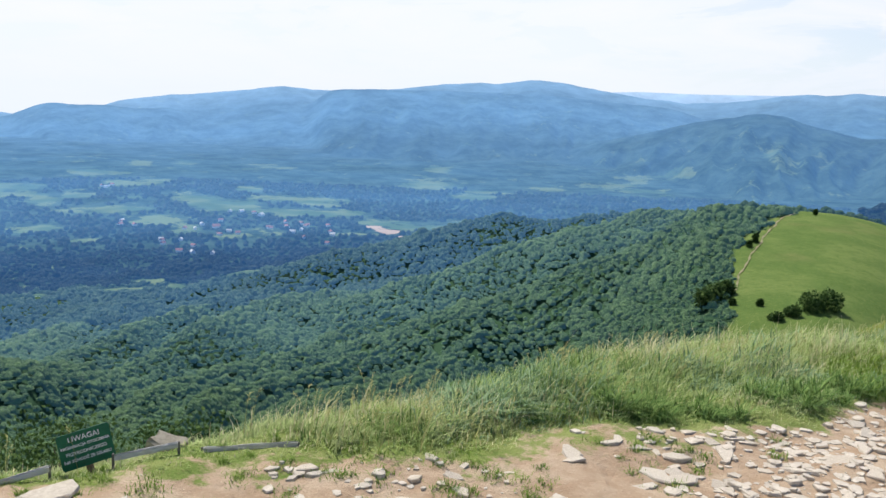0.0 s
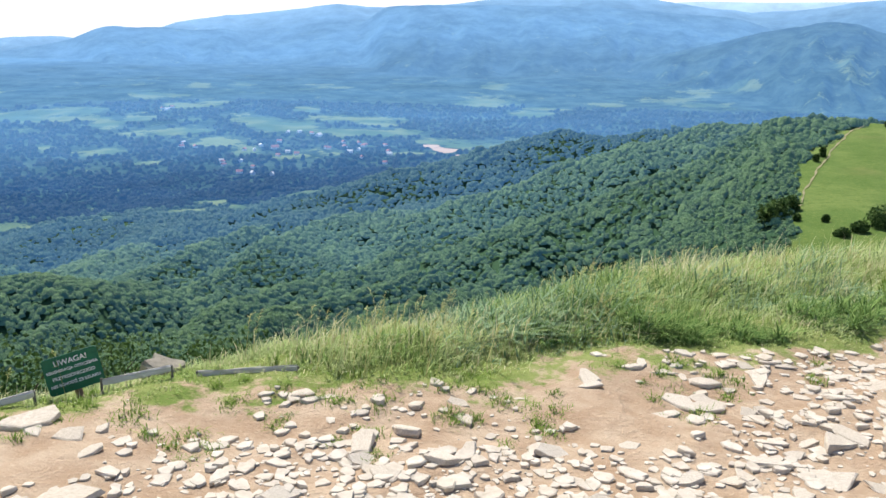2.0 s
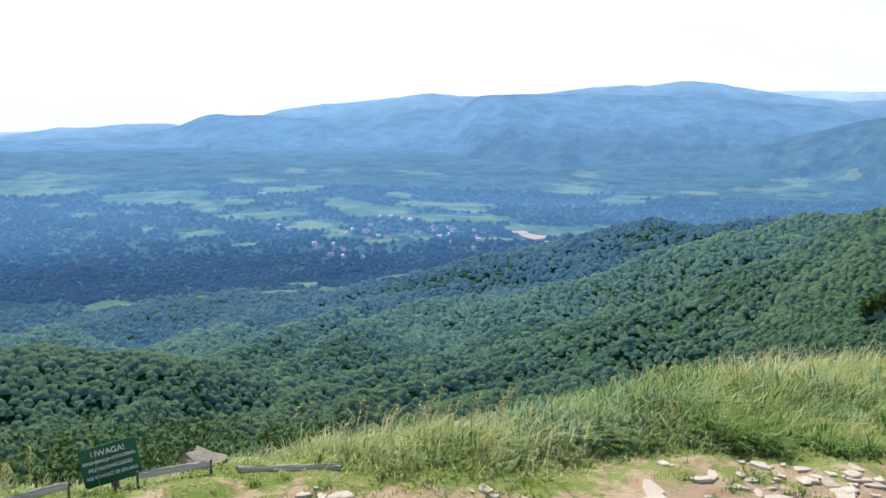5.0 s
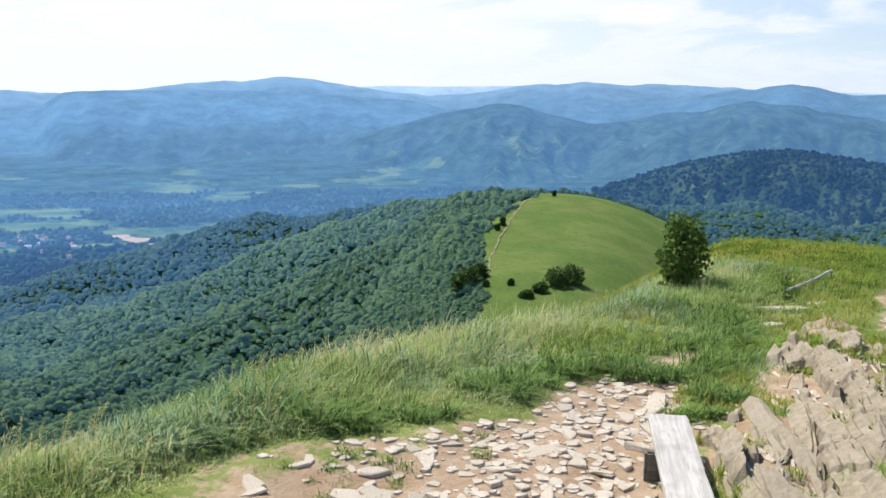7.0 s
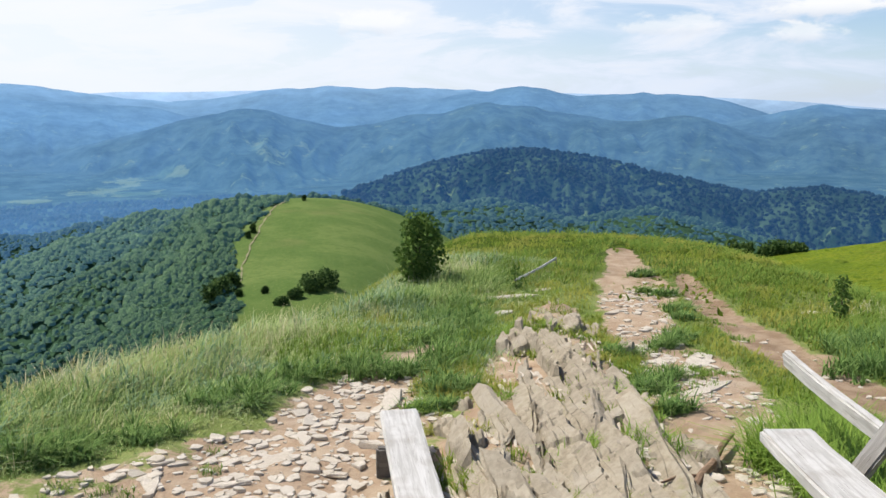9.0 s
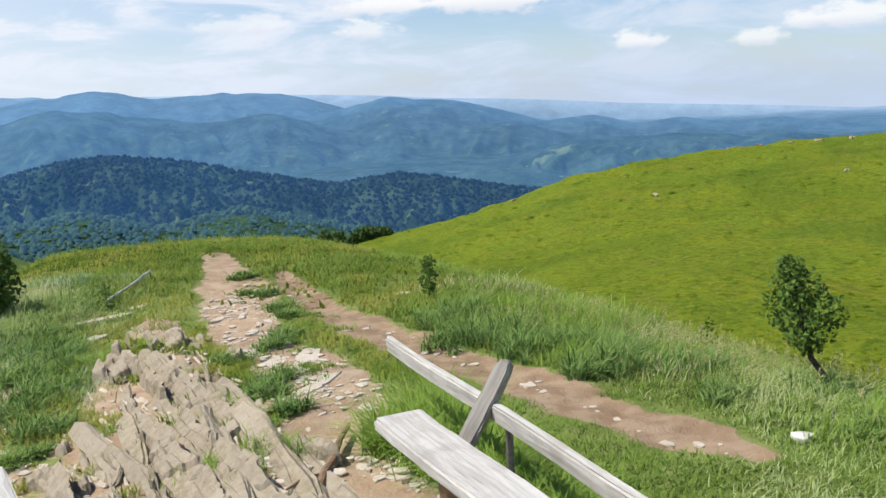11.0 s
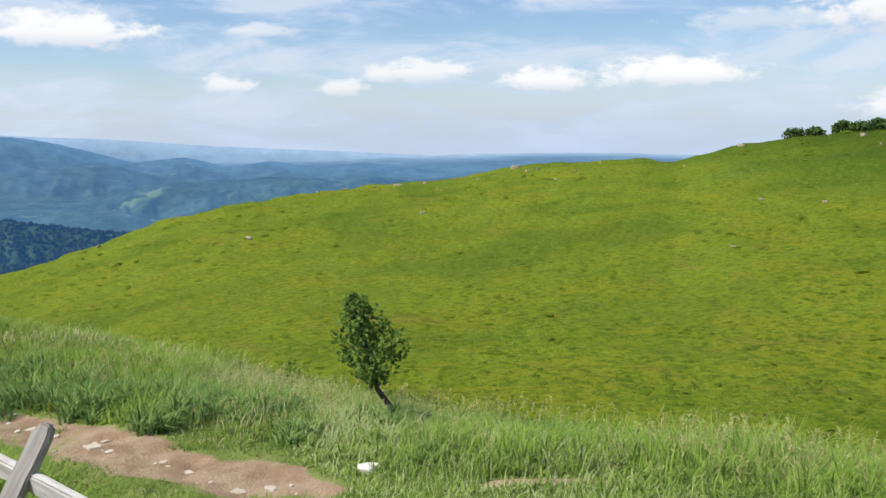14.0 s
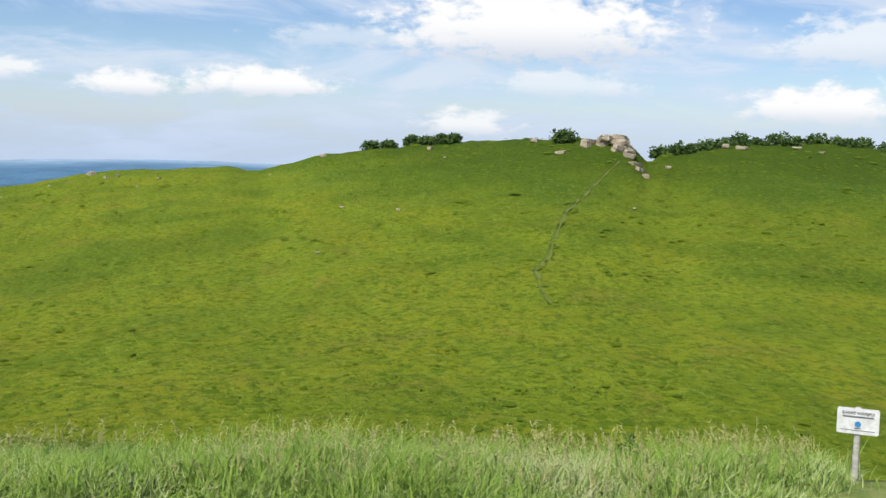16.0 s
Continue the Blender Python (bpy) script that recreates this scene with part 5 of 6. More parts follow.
def wooden_bench():
    root = thing("wooden_bench", pose(2.85, 1.6, ground_z(2.85, 1.6)), "weathered grey wooden bench with a low backrest rail", "bench")
    inv = root.matrix_world.inverted()
    m, l = along((3.10, 2.10), (2.20, 0.68), 0.335)
    part_at("seat", board(l, 0.205, 0.055, None, 0.010, 1), M_plank, root, inv @ m, "broad sun-bleached grey plank")
    m, l = along((3.85, 2.66), (2.35, 0.42), 0.375, tip=8)
    part_at("backrest", board(l, 0.04, 0.078, None, 0.008, 2), M_plank, root, inv @ m, "long grey plank set on edge")
    foot, head = Vector((3.10, 1.86, 0.16)), Vector((3.275, 1.69, 0.575))
    m, l = along(foot[:2], head[:2], foot.z, head.z)
    bm = board(l, 0.075, 0.042, None, 0.008, 4)
    for v in bm.verts:
        k = max(0.0, v.co.x - l / 2 + 0.0375) / 0.0375
        v.co.y *= math.sqrt(max(0.05, 1 - k * k))
    part_at("support_post", bm, M_post, root, inv @ m @ pose(0, 0, 0, 35, 0, 0), "leaning round-topped grey board")
    for px_, py_ in ((3.22, 1.66), (2.55, 0.66)):
        g = ground_z(px_, py_)
        part("rail_post", tube([inv @ Vector((px_, py_, g - 0.05)), inv @ Vector((px_ - 0.01, py_, 0.345))], [0.017, 0.016], 8), M_dark, root)
    for px_, py_ in ((2.80, 1.66), (2.42, 1.05)):
        g = ground_z(px_, py_)
        pts = [inv @ Vector((px_, py_, g - 0.03)), inv @ Vector((px_ + 0.02, py_, g + 0.12)), inv @ Vector((px_, py_, 0.31))]
        part("leg", tube(pts, [0.07, 0.06, 0.065], 9), M_brown, root, "rough log stump")


def plank_bench():
    root = thing("plank_bench", pose(2.2, 3.5, ground_z(2.2, 3.5)), "weathered grey plank seat on low supports beside the path", "bench")
    inv = root.matrix_world.inverted()
    m, l = along((2.43, 3.93), (1.72, 2.42), 0.0)
    part_at("seat", board(l, 0.195, 0.05, None, 0.008, 5), M_plank, root, inv @ m, "cracked sun-bleached grey plank")
    for px_, py_ in ((2.27, 3.62), (1.85, 2.72)):
        g = ground_z(px_, py_)
        m, l = along((px_ - 0.13, py_ + 0.05), (px_ + 0.09, py_ - 0.04), g + 0.02)
        part_at("leg", board(l * 0.9, 0.05, 0.26, None, 0.012, 6), M_dark, root, inv @ m, "dark split log")


def low_rail(name, ends, label, thick=0.03, high=0.07, mat=None):
    c = ends[0][0]
    root = thing(name, pose(c[0], c[1], ground_z(*c)), label, "rail")
    inv = root.matrix_world.inverted()
    for i, (p0, p1, z0, z1) in enumerate(ends):
        z0, z1 = z0 + ground_z(*p0), z1 + ground_z(*p1)
        m, l = along(p0, p1, z0, z1)
        part_at("board", board(l, thick, high, None, 0.005, 11 + i), mat or M_plank, root, inv @ m)
        for p, z in ((p0, z0), (p1, z1)):
            part("peg", tube([inv @ Vector((*p, z - high - 0.08)), inv @ Vector((*p, z + high * 0.45))], [0.007, 0.006], 7), M_dark, root)


def lettering(text, size, m, mat, parent, label):
    cu = bpy.data.curves.new("lettering", "FONT")
    cu.body, cu.size, cu.align_x, cu.align_y, cu.extrude, cu.offset = text, size, "CENTER", "CENTER", 0.0006, 0.0005
    tmp = bpy.data.objects.new("lettering", cu)
    scene.collection.objects.link(tmp)
    me = bpy.data.meshes.new_from_object(tmp.evaluated_get(bpy.context.evaluated_depsgraph_get()))
    bpy.data.objects.remove(tmp)
    me.materials.clear()
    me.materials.append(mat)
    ob = new("lettering", me)
    ob.parent, ob.matrix_basis = parent, m
    return tagged(ob, label)


def facing(x, y, z, roll=0.0, tip=0.0):
    """Upright, with the front (-y) towards the ridge top, turned by roll in its plane."""
    az_ = math.degrees(math.atan2(x, y))
    return pose(x, y, z, 0, 0, -az_) @ pose(0, 0, 0, tip, 0, 0) @ pose(0, 0, 0, 0, -roll, 0)


def panel(w, h, t):
    bm = bmesh.new()
    bmesh.ops.create_cube(bm, size=1.0, matrix=Matrix.Diagonal((w, t, h, 1)))
    bmesh.ops.bevel(bm, geom=[e for e in bm.edges if abs((e.verts[0].co - e.verts[1].co).y) > t * 0.5], offset=0.006, segments=2, affect="EDGES")
    return bm


def green_sign():
    root = thing("warning_sign", facing(-2.008, 3.632, 0.018, 9.5, -8), "tilted dark green metal notice with white lettering", "sign")
    part("panel", panel(0.240, 0.172, 0.006), M_green, root, "dark green enamelled plate")
    up_ = pose(0, -0.0042, 0, 90, 0, 0)
    for text, size, h in (("UWAGA!", 0.035, 0.054), ("REGENERACJA OTOCZENIA", 0.0175, 0.020), ("PRZYRODNICZEGO", 0.0205, -0.013), ("NIE SCHODŹ ZE SZLAKU", 0.0190, -0.046)):
        lettering(text, size, pose(0, 0, h) @ up_, M_white, root, "white capital letters")
    bm = tube([(0.0, 0.015, -0.30), (0.0, 0.015, 0.05)], [0.018, 0.016], 8)
    part("post", bm, M_brown, root)


def white_sign():
    x, y, zc = 4.34, -3.84, 0.09
    g = ground_z(x, y)
    root = thing("notice_sign", facing(x, y, zc, 1.5), "white notice board on a wooden post in tall grass", "sign")
    part("panel", panel(0.205, 0.139, 0.008), M_white, root, "white enamelled plate")
    up_ = pose(0, -0.0052, 0, 90, 0, 0)
    lettering("ZAKAZ WSTĘPU!", 0.0205, pose(0, 0, 0.044) @ up_, M_ink, root, "grey capital letters")
    for w, h, z, mat, nm in ((0.15, 0.008, 0.024, M_ink, "text_bar"), (0.030, 0.032, -0.016, M_blue, "emblem"), (0.03, 0.005, -0.038, M_ink, "text_bar"), (0.165, 0.003, -0.049, M_ink, "text_bar")):
        bm = bmesh.new()
        if nm == "emblem":
            bmesh.ops.create_circle(bm, cap_ends=True, segments=20, radius=h / 2, matrix=pose(0, -0.0055, z, 90, 0, 0))
        else:
            bmesh.ops.create_cube(bm, size=1.0, matrix=pose(0, -0.0048, z) @ Matrix.Diagonal((w, 0.0015, h, 1)))
        part(nm, bm, mat, root)
    part("post", tube([(0, 0.018, -0.1 - zc + g), (0, 0.018, 0.07)], [0.017, 0.016], 8), M_plank, root, "pale wooden post")


wooden_bench()
plank_bench()
green_sign()
white_sign()
low_rail("edge_rail", [((-2.80, 2.75), (-2.12, 3.48), 0.035, 0.05), ((-1.88, 3.62), (-1.62, 3.80), 0.06, 0.05), ((-1.52, 3.86), (-1.05, 3.92), 0.012, 0.008)], "low weathered plank edging along the grass", 0.014, 0.032)
low_rail("ridge_rail", [((7.6, 8.85), (6.45, 8.2), 0.10, 0.05)], "thin weathered wooden rail beside the ridge path", 0.022, 0.028)


def stick():
    x0, y0 = 3.45, 2.74
    root = thing("stick", pose(x0, y0, ground_z(x0, y0)), "crooked brown branch lying on the dirt path", "branch")
    pts = []
    for x, y, h in ((3.88, 2.98, 0.05), (3.66, 2.86, 0.05), (3.45, 2.74, 0.035), (3.28, 2.66, 0.03), (3.06, 2.53, 0.03)):
        pts.append((x - x0, y - y0, h + ground_z(x, y) - ground_z(x0, y0)))
    part("branch", tube(pts, [0.013, 0.017, 0.019, 0.020, 0.015], 8), M_brown, root)
    a, b = Vector(pts[3]), Vector(pts[4])
    part("twig", tube([a, a + Vector((-0.12, 0.02, 0.02)), a + Vector((-0.22, 0.03, 0.01))], [0.010, 0.008, 0.005], 6), M_brown, root)


stick()

# plants -----------------------------------------------------------------
def plants():
    x, y = 5.66, 9.0
    plant("rowan_tree", x, y, ground_z(x, y), 0.88, 0.62, 0.055, 3200, "small dense dark green rowan tree on the brow", "tree", 3, 0.02, mat=M_bush, clumps=36, stem=0.022, shape=0.6)
    x, y = 5.80, 0.92
    plant("rowan_sapling", x, y, ground_z(x, y), 0.84, 0.48, 0.034, 2100, "leaning rowan sapling with a bare dark trunk", "sapling", 4, 0.33, (0.02, 0.26), M_bush, 15, 0.024, shape=2.0)
    x, y = 7.72, 4.92
    plant("bushy_sapling", x, y, ground_z(x, y), 0.44, 0.26, 0.035, 600, "small dark green sapling in yellowing grass", "sapling", 5, 0.10, (0.04, 0.02), M_bush, 12, 0.012)
    for k, (x, y, h) in enumerate(((8.05, 0.73, 0.22), (8.9, 2.5, 0.34), (5.3, -3.05, 0.24), (6.2, -2.95, 0.2), (6.3, 8.0, 0.3))):
        plant("seedling", x, y, ground_z(x, y), h, h * 0.8, 0.035, 130, "small green seedling standing in the meadow grass", "seedling", 20 + k, 0.15, mat=M_bush, clumps=6, stem=0.006, group="seedlings in the meadow")
    rn = random.Random(5)
    # bushes on the steep slope under the brow
    for k in range(16):
        az_, r_ = -52 + k * 2.5 + rn.uniform(-0.8, 0.8), rn.uniform(12, 17)
        x, y = r_ * math.sin(radians(az_)), r_ * math.cos(radians(az_))
        g = ground_z(x, y)
        tip = EYE + r_ * math.tan(radians(-18.2 - 0.09 * (az_ + 40) + rn.uniform(-0.5, 0.3)))
        h = max(0.8, tip - g)
        plant("slope_bush", x, y, g, h, max(1.3, h * 0.75), 0.085, 1500, "dense dark green bush on the steep slope", "bush", 60 + k, 0.15, mat=M_hedge, clumps=18, stem=0.04, group="bushes below the brow", shape=0.5)
    # bushes at the foot of the knoll and along its trail
    for k, (az_, el_, h, w) in enumerate(((25.4, -11.8, 4.8, 8.0), (24.5, -11.95, 4.4, 8.0), (23.5, -12.4, 1.9, 4.5), (22.6, -12.7, 1.3, 4.0), (21.0, -8.3, 3.4, 2.6), (20.7, -8.6, 2.4, 2.2), (24.2, -6.4, 2.4, 2.0), (21.6, -12.0, 1.6, 2.0), (20.0, -12.1, 1.6, 2.2), (19.6, -11.5, 3.6, 5.5), (18.9, -12.0, 4.6, 6.5), (18.4, -12.4, 4.8, 6.5))):
        x, y, z, r_ = spot(az_, el_)
        plant("knoll_bush", x, y, z, h, w, 0.85, 900, "round dark green bush on the grassy knoll", "bush", 90 + k, 0.05, mat=M_hedge, clumps=14, stem=0.12, group="bushes on the knoll", shape=0.5)
    # bushes behind the crest of the hill
    for k, (az_, r_, top) in enumerate(((104.2, 117, -1.0), (105.2, 118, -1.0), (106.6, 118, -0.85), (107.6, 118, -0.75), (108.5, 117, -0.65), (109.3, 118, -0.75), (116.0, 108, -0.45), (121.9, 119, -1.0), (122.8, 119, -0.5),
                                        (123.6, 120, -0.2), (124.5, 121, -0.15), (125.4, 121, -0.1), (126.3, 121, -0.05), (127.3, 121, 0.0), (128.4, 121, 0.25), (129.3, 121, 0.25), (130.4, 121, 0.1), (131.4, 121, 0.2), (132.2, 121, 0.2), (133.0, 121, 0.0), (134.2, 121, -0.2),
                                        (50.6, 112, -8.6), (51.5, 112, -8.45), (52.6, 112, -8.5), (53.4, 112, -8.6), (54.4, 112, -8.8))):
        r_ = float(hill_crest(az_)) + (r_ - 116) * 0.4
        x, y = r_ * math.sin(radians(az_)), r_ * math.cos(radians(az_))
        g = ground_z(x, y)
        h = max(0.7, EYE + r_ * math.tan(radians(top - 0.25)) - g) * rn.uniform(0.65, 1.45)
        plant("crest_bush", x, y, g, h, rn.uniform(2.0, 3.2), 0.34, 900, "dark green bush behind the hill crest", "bush", 120 + k, 0.0, mat=M_hedge, clumps=16, stem=0.06, group="bushes along the hill crest", shape=0.5)


plants()

# valley houses ----------------------------------------------------------
def house(x, y, z, w, d, h, rz, roof_mat):
    root = thing("house", pose(x, y, z, 0, 0, rz), "small village house with a pitched roof", "house", "village houses")
    bm = bmesh.new()
    bmesh.ops.create_cube(bm, size=1.0, matrix=pose(0, 0, h / 2) @ Matrix.Diagonal((w, d, h, 1)))
    part("wall", bm, M_wall, root)
    bm = bmesh.new()
    e = 0.6
    v = [bm.verts.new(c) for c in ((-w / 2 - e, -d / 2 - e, h), (w / 2 + e, -d / 2 - e, h), (w / 2 + e, d / 2 + e, h), (-w / 2 - e, d / 2 + e, h), (-w / 2 - e, 0, h + d * 0.45), (w / 2 + e, 0, h + d * 0.45))]
    for f in ((0, 1, 5, 4), (2, 3, 4, 5), (0, 4, 3), (1, 2, 5), (3, 2, 1, 0)):
        bm.faces.new([v[i] for i in f])
    part("roof", bm, roof_mat, root)


def village():
    rn = random.Random(31)
    for k in range(42):
        ca, cr = ((-12.5, 1729), (-8.0, 1720), (-9.8, 1661), (-10.2, 1880), (-5.1, 1605), (-13.9, 1460), (-17.7, 1806), (-14.8, 1571), (-6.4, 1720), (-18.4, 2300))[k % 10]
        az_, r_ = ca + rn.gauss(0, 0.9), cr + rn.gauss(0, 35)
        x, y = r_ * math.sin(radians(az_)), r_ * math.cos(radians(az_))
        big = 1.6 if k in (0, 3) else 1.0
        house(x, y, ground_z(x, y) + 4, rn.uniform(7, 10) * big, rn.uniform(5, 7) * big, 3.5, rn.uniform(0, 180), M_roof if rn.random() < 0.75 else M_wall)


village()

# stones -----------------------------------------------------------------
def stone(x, y, width, height=1.0, rz=0.0, tilt=0.0, mesh=None, label="pale broken sandstone lying on the dirt path", group="loose stones on the path", long=1.0, name="stone", mat=None):
    me = mesh or STONES[int(abs(x * 977 + y * 613)) % len(STONES)]
    ob = new(name, me)
    if mat is not None:
        me = me.copy()
        me.materials.clear()
        me.materials.append(mat)
        ob.data = me
    ob.matrix_world = pose(x, y, ground_z(x, y) - 0.004, tilt, tilt * 0.6, rz) @ Matrix.Diagonal((width * long, width, width * height, 1))
    return tagged(ob, label, "stone", group)


def stones():
    rn = random.Random(9)
    # large ones, each at its place: x, y, width, length ratio, turn, height
    for x, y, w, lg, rz, hh in ((1.15, 3.02, 0.17, 1.6, 20, 0.5), (1.36, 2.95, 0.12, 1.2, 60, 0.8), (-1.60, 2.62, 0.15, 1.9, 12, 1.0), (0.42, 3.26, 0.085, 1.5, 10, 0.75), (-0.08, 3.18, 0.065, 1.4, 25, 0.75),
                                (-0.98, 3.62, 0.09, 1.2, 0, 0.9), (-1.06, 3.60, 0.07, 1.1, 50, 0.9), (-0.93, 3.55, 0.07, 1.3, 20, 0.9), (-1.03, 3.52, 0.06, 1.2, 80, 0.9), (-0.86, 3.60, 0.06, 1.3, 30, 0.9), (-1.12, 3.55, 0.06, 1.1, 10, 0.9),
                                (-0.70, 3.45, 0.055, 1.3, 15, 0.8), (-0.22, 3.75, 0.045, 1.2, 70, 0.8), (0.0, 3.73, 0.05, 1.3, 10, 0.8), (-0.05, 3.42, 0.05, 1.2, 30, 0.8), (0.85, 3.72, 0.11, 1.3, 0, 0.8), (0.62, 3.60, 0.09, 1.5, 10, 0.6),
                                (0.56, 4.08, 0.075, 1.2, 20, 0.8), (0.70, 4.06, 0.08, 1.5, 5, 0.7), (0.80, 4.16, 0.07, 1.3, 15, 0.8), (1.06, 4.22, 0.07, 1.3, 15, 0.8), (1.62, 4.22, 0.085, 1.2, 30, 0.8), (0.58, 3.94, 0.04, 1.1, 0, 0.9),
                                (2.84, 4.74, 0.17, 2.0, 60, 1.1), (7.95, 5.42, 0.15, 1.3, -30, 0.6), (-2.0, 3.20, 0.24, 1.2, 40, 0.35), (4.78, 3.86, 0.16, 1.5, 20, 0.6), (4.52, 3.80, 0.15, 1.3, 0, 0.5), (5.25, 4.44, 0.26, 1.6, 40, 0.15), (5.05, 4.6, 0.18, 1.4, 10, 0.2),
                                (3.75, 2.95, 0.09, 1.2, 40, 0.7), (2.78, 3.88, 0.09, 1.3, 10, 0.8), (2.92, 3.98, 0.08, 1.2, 70, 0.8), (2.72, 3.66, 0.10, 1.2, 40, 0.8), (5.97, 7.60, 0.16, 2.6, -20, 0.6), (6.6, 7.85, 0.15, 2.0, 0, 0.6), (5.33, 6.92, 0.20, 1.4, 10, 0.9), (6.2, 6.3, 0.14, 1.6, 0, 0.5)):
        stone(x, y, w, hh, rz, 0.0, long=lg)
    stone(-1.72, 3.98, 0.15, 0.75, 25, 14, mesh_of("boulder", stone_bm(77, 0.62, 10), M_crag), "grey weathered boulder in the grass edge", "", 1.5, "boulder")
    stone(4.73, 0.86, 0.10, 1.3, -60, 0, STONES[6], "small white stone lying in the grass", "", 1.3, mat=M_pale)
    made = 0
    while made < 225:
        if made % 8 < 7:
            x, y = rn.uniform(-2.8, 3.4), rn.uniform(2.1, 5.2)
            m = float(soil_band(np.array([x]), np.array([y]), STONY)[0])
            dens = (0.9 if m > 0.2 else 0.4) * max(float(np.interp(x, (-2.4, -0.9, -0.2, 0.9), (0.35, 0.25, 0.5, 1.0))), 0.9 * (y < 3.15)) * (0.35 if x > 1.5 and x - 1.5 > 0.62 * (y - 2.4) else 1.0)
            if abs(x + 0.2) < 0.9 and 3.25 < y < 3.75:
                dens = 0.12
            if m < 0.12 or rn.random() > dens or fbm(np.array([x * 1.5]), np.array([y * 1.5]), 551)[0] < rn.uniform(-0.25, 0.12):
                continue
            w = rn.choice((0.05, 0.055, 0.065, 0.075, 0.085, 0.10, 0.12)) * rn.uniform(0.8, 1.2)
        else:
            t = rn.random()
            x, y = 2.5 + 4.6 * t + rn.gauss(0, 0.2), 1.6 + 5.4 * t + rn.gauss(0, 0.2)
            m = float(soil_band(np.array([x]), np.array([y]), ROCKY)[0])
            if m < 0.1:
                continue
            w = rn.uniform(0.04, 0.10)
        stone(x, y, w, rn.uniform(0.6, 1.1), rn.uniform(0, 360), rn.uniform(-17, 17), long=rn.uniform(1.0, 1.7))
        made += 1


def pebbles():
    """Small stones and chips strewn over the bare soil, as one mesh."""
    rn = np.random.default_rng(17)
    base = [np.array([v.co[:] for v in m.vertices]) for m in STONES[:8]]
    polys = [[list(p.vertices) for p in m.polygons] for m in STONES[:8]]
    m = 30000
    x, y = rn.uniform(-3.4, 3.6, m), rn.uniform(1.9, 5.6, m)
    t = rn.uniform(0, 1, m)
    along_ = rn.uniform(0, 1, m) < 0.16
    x = np.where(along_, 2.4 + 4.9 * t + rn.normal(0, 0.28, m), x)
    y = np.where(along_, 1.4 + 5.8 * t + rn.normal(0, 0.28, m), y)
    worn = rn.uniform(0, 1, m) < 0.10
    x = np.where(worn, 4.5 + 3.8 * t ** 1.2 + rn.normal(0, 0.12, m), x)
    y = np.where(worn, 1.2 + 6.1 * t + rn.normal(0, 0.12, m), y)
    dense = np.where(worn, 0.03, np.where(y < 3.2, 0.62, np.where((x > 0.7) | along_, 0.36, 0.10)))
    dense = dense * sm(fbm(x * 1.3, y * 1.3, 551), -0.30, 0.12) * sm(x, -3.4, -0.6) ** 0.4
    ok = (soil_mask(x, y) > 0.10) & (rn.uniform(0, 1, m) < dense)
    x, y = x[ok][:4600], y[ok][:4600]
    z = terrain(x, y)
    co, fa, k = [], [], 0
    for n in range(len(x)):
        j = n % 8
        w, a = rn.choice((0.014, 0.02, 0.028, 0.04, 0.052, 0.064)) * rn.uniform(0.7, 1.3), rn.uniform(0, 6.28)
        c, s_ = math.cos(a) * w, math.sin(a) * w
        b = base[j]
        co.append(np.stack([x[n] + b[:, 0] * c - b[:, 1] * s_, y[n] + b[:, 0] * s_ + b[:, 1] * c, z[n] + b[:, 2] * w * 0.9], 1))
        fa += [[i + k for i in f] for f in polys[j]]
        k += len(b)
    tagged(link_mesh("pebbles", np.concatenate(co), fa, [M_stone]), "pale small stones and chips strewn over bare soil", "pebbles", kind="stuff")


def slab_bm(seed):
    """A long broken plate along x: jagged outline, stepped beds along its sides."""
    rn = random.Random(seed)
    bm = bmesh.new()
    n = 7
    half = rn.uniform(0.26, 0.42)
    jag = lambda: rn.uniform(0.5, 1.15) if rn.random() < 0.3 else rn.uniform(0.9, 1.04)
    top = [(-1 + 2 * i / n + rn.uniform(-0.1, 0.1), half * jag() * (0.6 if i in (0, n) else 1)) for i in range(n + 1)]
    low = [(1 - 2 * i / n + rn.uniform(-0.1, 0.1), -half * jag() * (0.6 if i in (0, n) else 1)) for i in range(n + 1)]
    outline = top + low
    t = rn.uniform(0.06, 0.12)
    warp = rn.uniform(-0.10, 0.10)
    rings = []
    for f, h in ((1.0, -1.6), (1.02, -0.5), (0.93, -0.42), (0.95, 0.25), (0.84, 0.36), (0.80, 1.0)):
        rings.append([bm.verts.new((x * (0.5 + 0.5 * f) + rn.uniform(-0.035, 0.035), y * f + rn.uniform(-0.025, 0.025), (h + rn.uniform(-0.22, 0.22)) * t + warp * x)) for x, y in outline])
    k = len(outline)
    for a, b in zip(rings, rings[1:]):
        for i in range(k):
            bm.faces.new((a[i], b[i], b[(i + 1) % k], a[(i + 1) % k]))
    bm.faces.new(rings[0])
    bm.faces.new(rings[-1][::-1])
    bmesh.ops.triangulate(bm, faces=[f for f in bm.faces if len(f.verts) > 4])
    return bm


SLABS = [mesh_of("slab", slab_bm(200 + k), M_bed) for k in range(16)]


